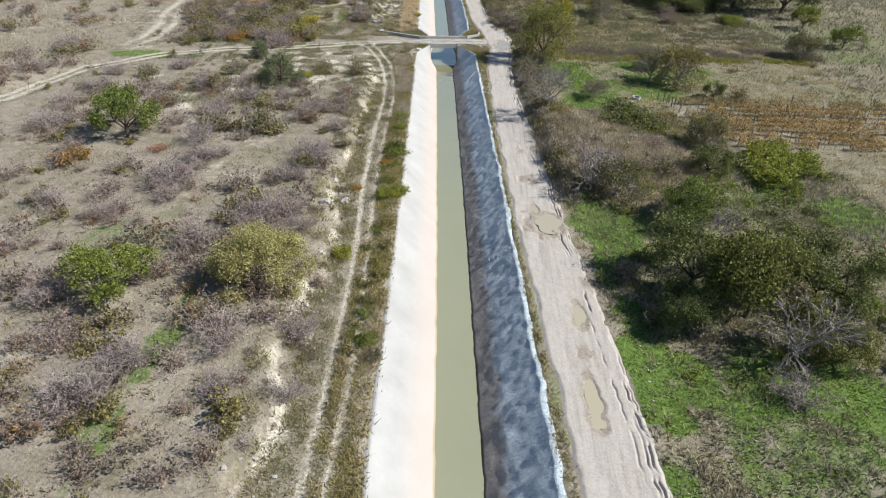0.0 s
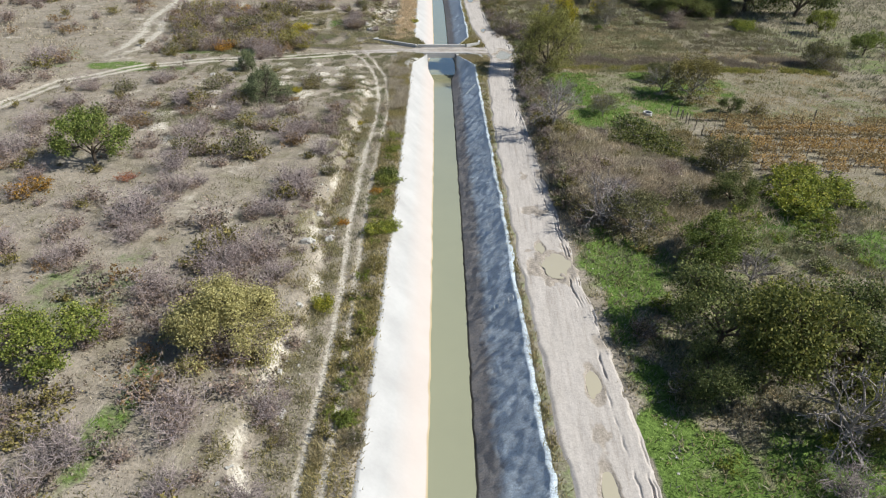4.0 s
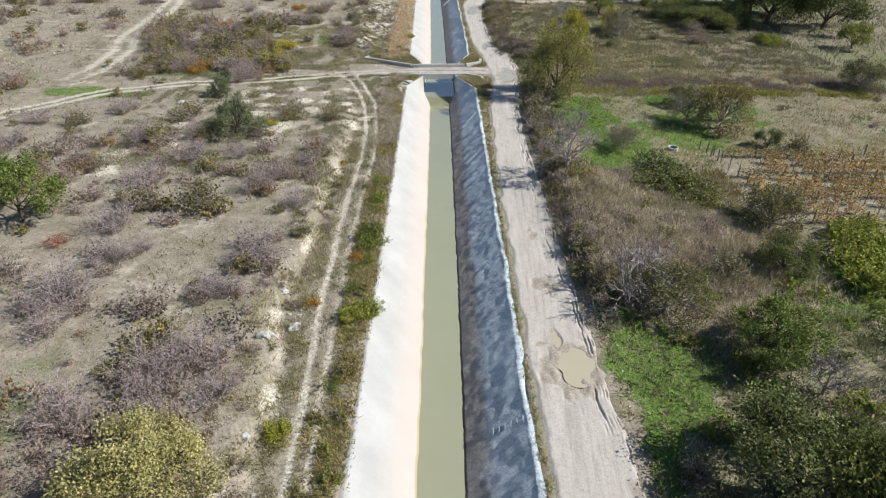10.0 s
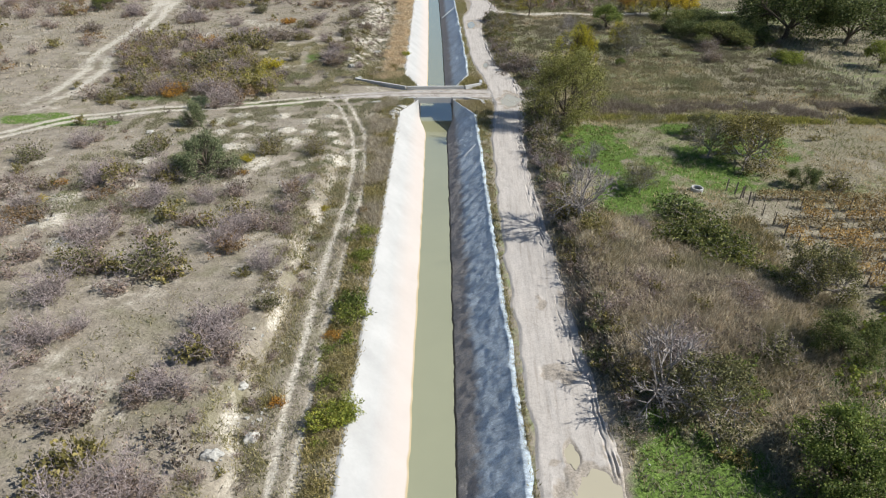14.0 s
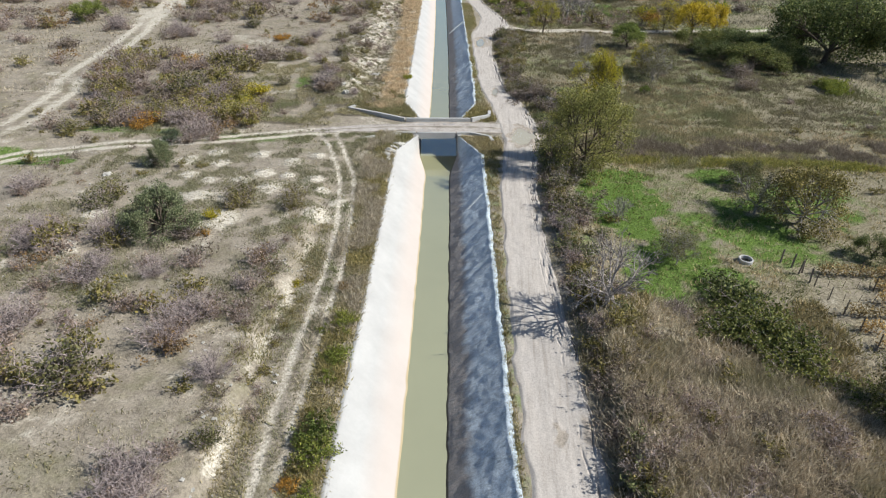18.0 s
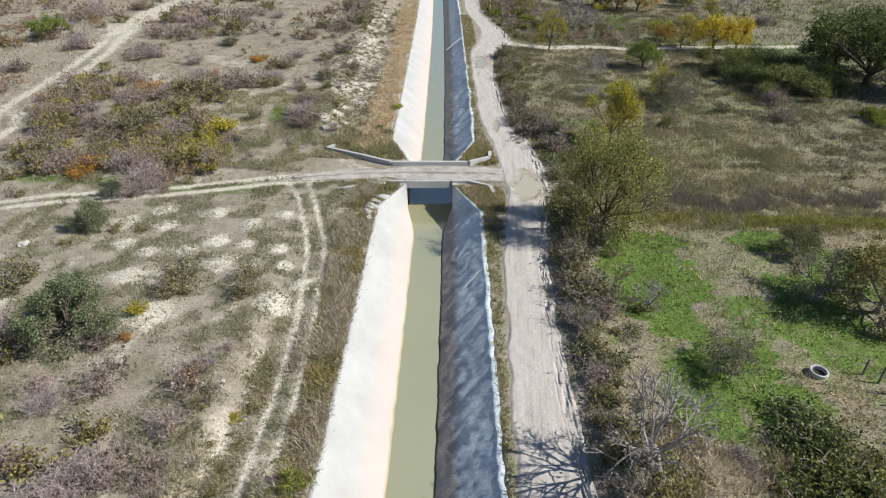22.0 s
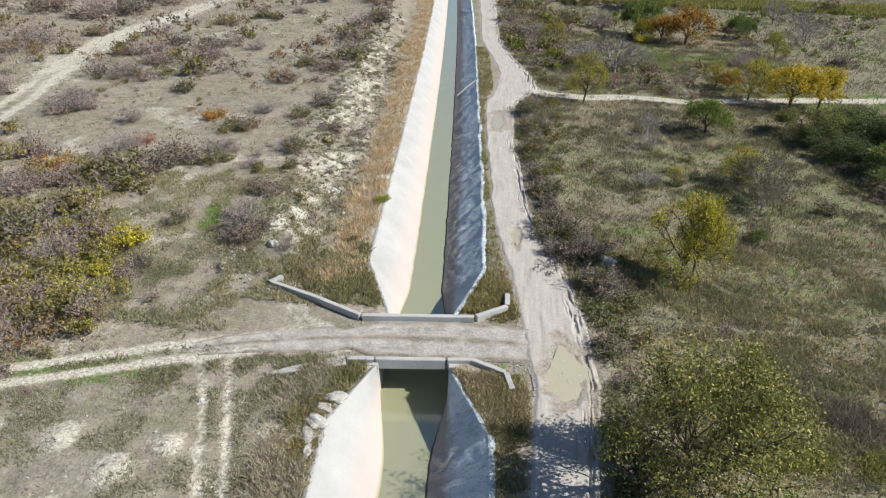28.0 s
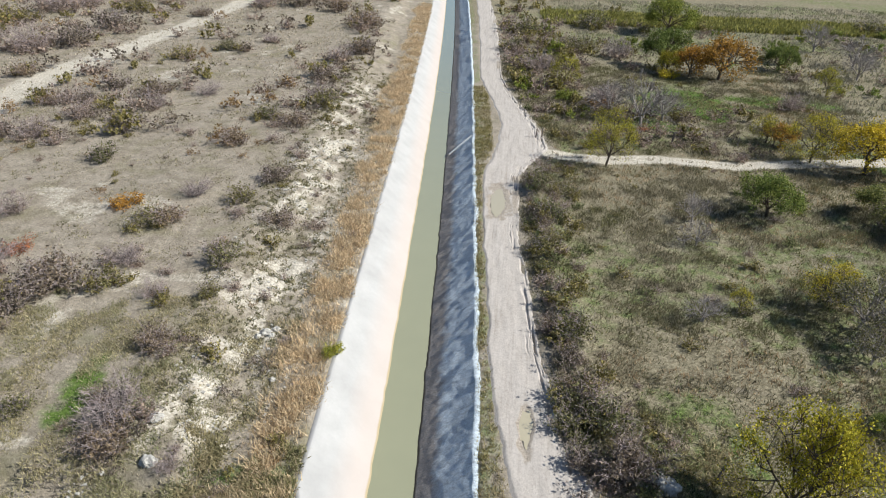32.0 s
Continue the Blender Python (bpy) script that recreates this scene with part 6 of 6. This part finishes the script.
# ---- old gate and fence by the side track ----
def square_post(px, py, tall, half, label, group="", lean=0.0):
    bm = bmesh.new()
    box(bm, (-half, -half, -0.2), (half, half, tall), 0.015)
    me = bpy.data.meshes.new("fence_post")
    bm.to_mesh(me)
    bm.free()
    me.materials.append(M["post"])
    ob = tagged(new("fence_post", me), label, "post", group)
    ob.matrix_basis = pose(px, py, float(height(px, py)), lean, 0.6 * lean, 15)
    return ob


gate = tagged(new("gate_post"), "dark weathered post with a short crossbar beside the track", "post")
bm = bmesh.new()
box(bm, (-0.11, -0.11, -0.2), (0.11, 0.11, 1.55), 0.02)
part("post", bm, M["post"], gate)
bm = bmesh.new()
box(bm, (-0.75, -0.06, 1.552), (0.6, 0.06, 1.68), 0.02)
part("crossbar", bm, M["post"], gate)
gate.matrix_basis = pose(21.0, 218.7, float(height(21.0, 218.7)), 2, 3, 0)
for k, (px, py) in enumerate([(2.6, 216.5), (3.4, 216.9), (16.2, 218.6), (29.8, 219.4), (34.6, 220.0)]):
    square_post(px, py, 1.3, 0.07, "thin grey fence post in rough grass", "fence posts beside the track", 3 - 2 * (k % 3))
square_post(12.6, 161.2, 1.5, 0.06, "pale leaning stake in roadside brush", "", 6)


# ---- well ring ----
def build_well(x, y):
    w = tagged(new("well_ring"), "white concrete well ring standing in grass", "well ring")
    # a near-black disc inside the ring paints the darkness of the depth
    for name, ro, ri, z0, z1, mat in (("ring", 0.60, 0.46, 0.0, 0.42, "concrete"), ("shaft", 0.458, 0.0, 0.10, 0.14, "hole")):
        bm = bmesh.new()
        n = 40
        prof = [(ro, z0), (ro, z1 - 0.03), (ro - 0.03, z1), (ri + 0.03, z1), (ri, z1 - 0.03), (ri, z0)] if ri else [(ro, z1), (0.001, z1), (0.001, z0), (ro, z0)]
        rings = [[bm.verts.new((r * math.cos(2 * math.pi * k / n), r * math.sin(2 * math.pi * k / n), z)) for r, z in prof] for k in range(n)]
        for a, b in zip(rings, rings[1:] + rings[:1]):
            for k in range(len(prof)):
                bm.faces.new((a[k], b[k], b[(k + 1) % len(prof)], a[(k + 1) % len(prof)]))
        bmesh.ops.recalc_face_normals(bm, faces=bm.faces)
        part(name, bm, M[mat], w)
    w.matrix_basis = pose(x, y, float(height(x, y)) - 0.08, 3, 2, 0)
    return w


build_well(23.3, 118.0)


# ---- step irons and pipe on the east slope ----
def on_slope(y, t):
    """A point of the east slope, t from the crest (0) to the toe (1)."""
    return Vector((float(canal_x(y)) + CREST + (TOE - CREST) * t, y, 0.05 + (BED - 0.05) * t + 0.1))


def rod(bm, a, b, r):
    d = b - a
    m = Matrix.Translation((a + b) / 2) @ d.to_track_quat("Z", "Y").to_matrix().to_4x4()
    bmesh.ops.create_cone(bm, cap_ends=True, segments=8, radius1=r, radius2=r, depth=d.length, matrix=m)


ladder = tagged(new("step_irons"), "row of pale steel step irons on the canal slope", "ladder")
for k in range(6):
    bm = bmesh.new()
    p = on_slope(75.2, 0.05 + 0.085 * k)
    rod(bm, p + Vector((0, -0.17, 0.05)), p + Vector((0.0, 0.17, 0.05)), 0.03)
    rod(bm, p + Vector((0, -0.17, 0.05)), p + Vector((0.0, -0.17, -0.12)), 0.03)
    rod(bm, p + Vector((0, 0.17, 0.05)), p + Vector((0.0, 0.17, -0.12)), 0.03)
    part("rung", bm, M["steel"], ladder)
for y0, t0, y1, t1, r in ((128.2, 0.06, 126.9, 0.42, 0.03), (215.6, 0.02, 214.0, 0.8, 0.11)):
    bm = bmesh.new()
    a, b = on_slope(y0, t0), on_slope(y1, t1)
    rod(bm, a, a.lerp(b, 0.5) + Vector((0, 0, 0.03)), r)
    rod(bm, a.lerp(b, 0.5) + Vector((0, 0, 0.03)), b, r)
    holder = tagged(new("drain_pipe"), "thin grey pipe lying down the canal slope", "pipe")
    part("pipe", bm, M["steel"], holder)


# ---- vineyard ----
def build_vine_row(y, x0, x1, seed):
    r = np.random.default_rng(seed)
    row = tagged(new("vine_row"), "row of brown autumn vines on weathered posts", "vine row", "rows of the vineyard")
    x = x0
    while x < x1:
        bm = bmesh.new()
        z = float(height(x, y))
        h = r.uniform(1.2, 1.5)
        box(bm, (x - 0.035, y - 0.035, z - 0.2), (x + 0.035, y + 0.035, z + h), 0.01)
        part("post", bm, M["post"], row)
        x += 4.6
    n = int((x1 - x0) * 150)
    c = np.stack([r.uniform(x0, x1, n), y + r.normal(size=n) * 0.28, r.uniform(0.25, 1.05, n)], 1)
    keep = vnoise(c[:, 0], c[:, 1] * 0 + seed, 1.4, 91) > 0.36
    c = c[keep]
    c[:, 2] += height(c[:, 0], c[:, 1])
    v, f = leaves(c, 0.095, r)
    ob = new("foliage", array_mesh("foliage", v, f, M["vine"]))
    ob.parent = row
    segs = []
    for k in range(int((x1 - x0) / 1.1)):
        p = np.array([x0 + 1.1 * k + r.uniform(-0.1, 0.1), y, 0.0])
        p[2] = float(height(p[0], p[1])) - 0.05
        segs.append((p, p + np.array([r.normal() * 0.08, r.normal() * 0.05, 0.75]), 0.03, 0.018))
    v, f = prisms(segs, 4)
    ob = new("vine", array_mesh("vine", v, f, M["bark"]))
    ob.parent = row
    return row


for k in range(9):
    build_vine_row(101.2 + 1.95 * k, 29.5 + (2.2 if k == 0 else 0) - 0.25 * k, 62, 300 + k)
for k, (px, py) in enumerate([(27.0, 117.6), (26.4, 118.4), (27.2, 116.6), (27.6, 115.4), (45.0, 118.6)]):
    bm = bmesh.new()
    z = float(height(px, py))
    box(bm, (-0.06, -0.06, -0.2), (0.06, 0.06, 1.35), 0.02)
    me = bpy.data.meshes.new("fence_post")
    bm.to_mesh(me)
    bm.free()
    me.materials.append(M["post"])
    ob = tagged(new("fence_post", me), "weathered wooden post at the vineyard edge", "post", "posts at the vineyard")
    ob.matrix_basis = pose(px, py, z, 3 * (k % 3) - 3, 4 - 3 * (k % 2), 20 * k)
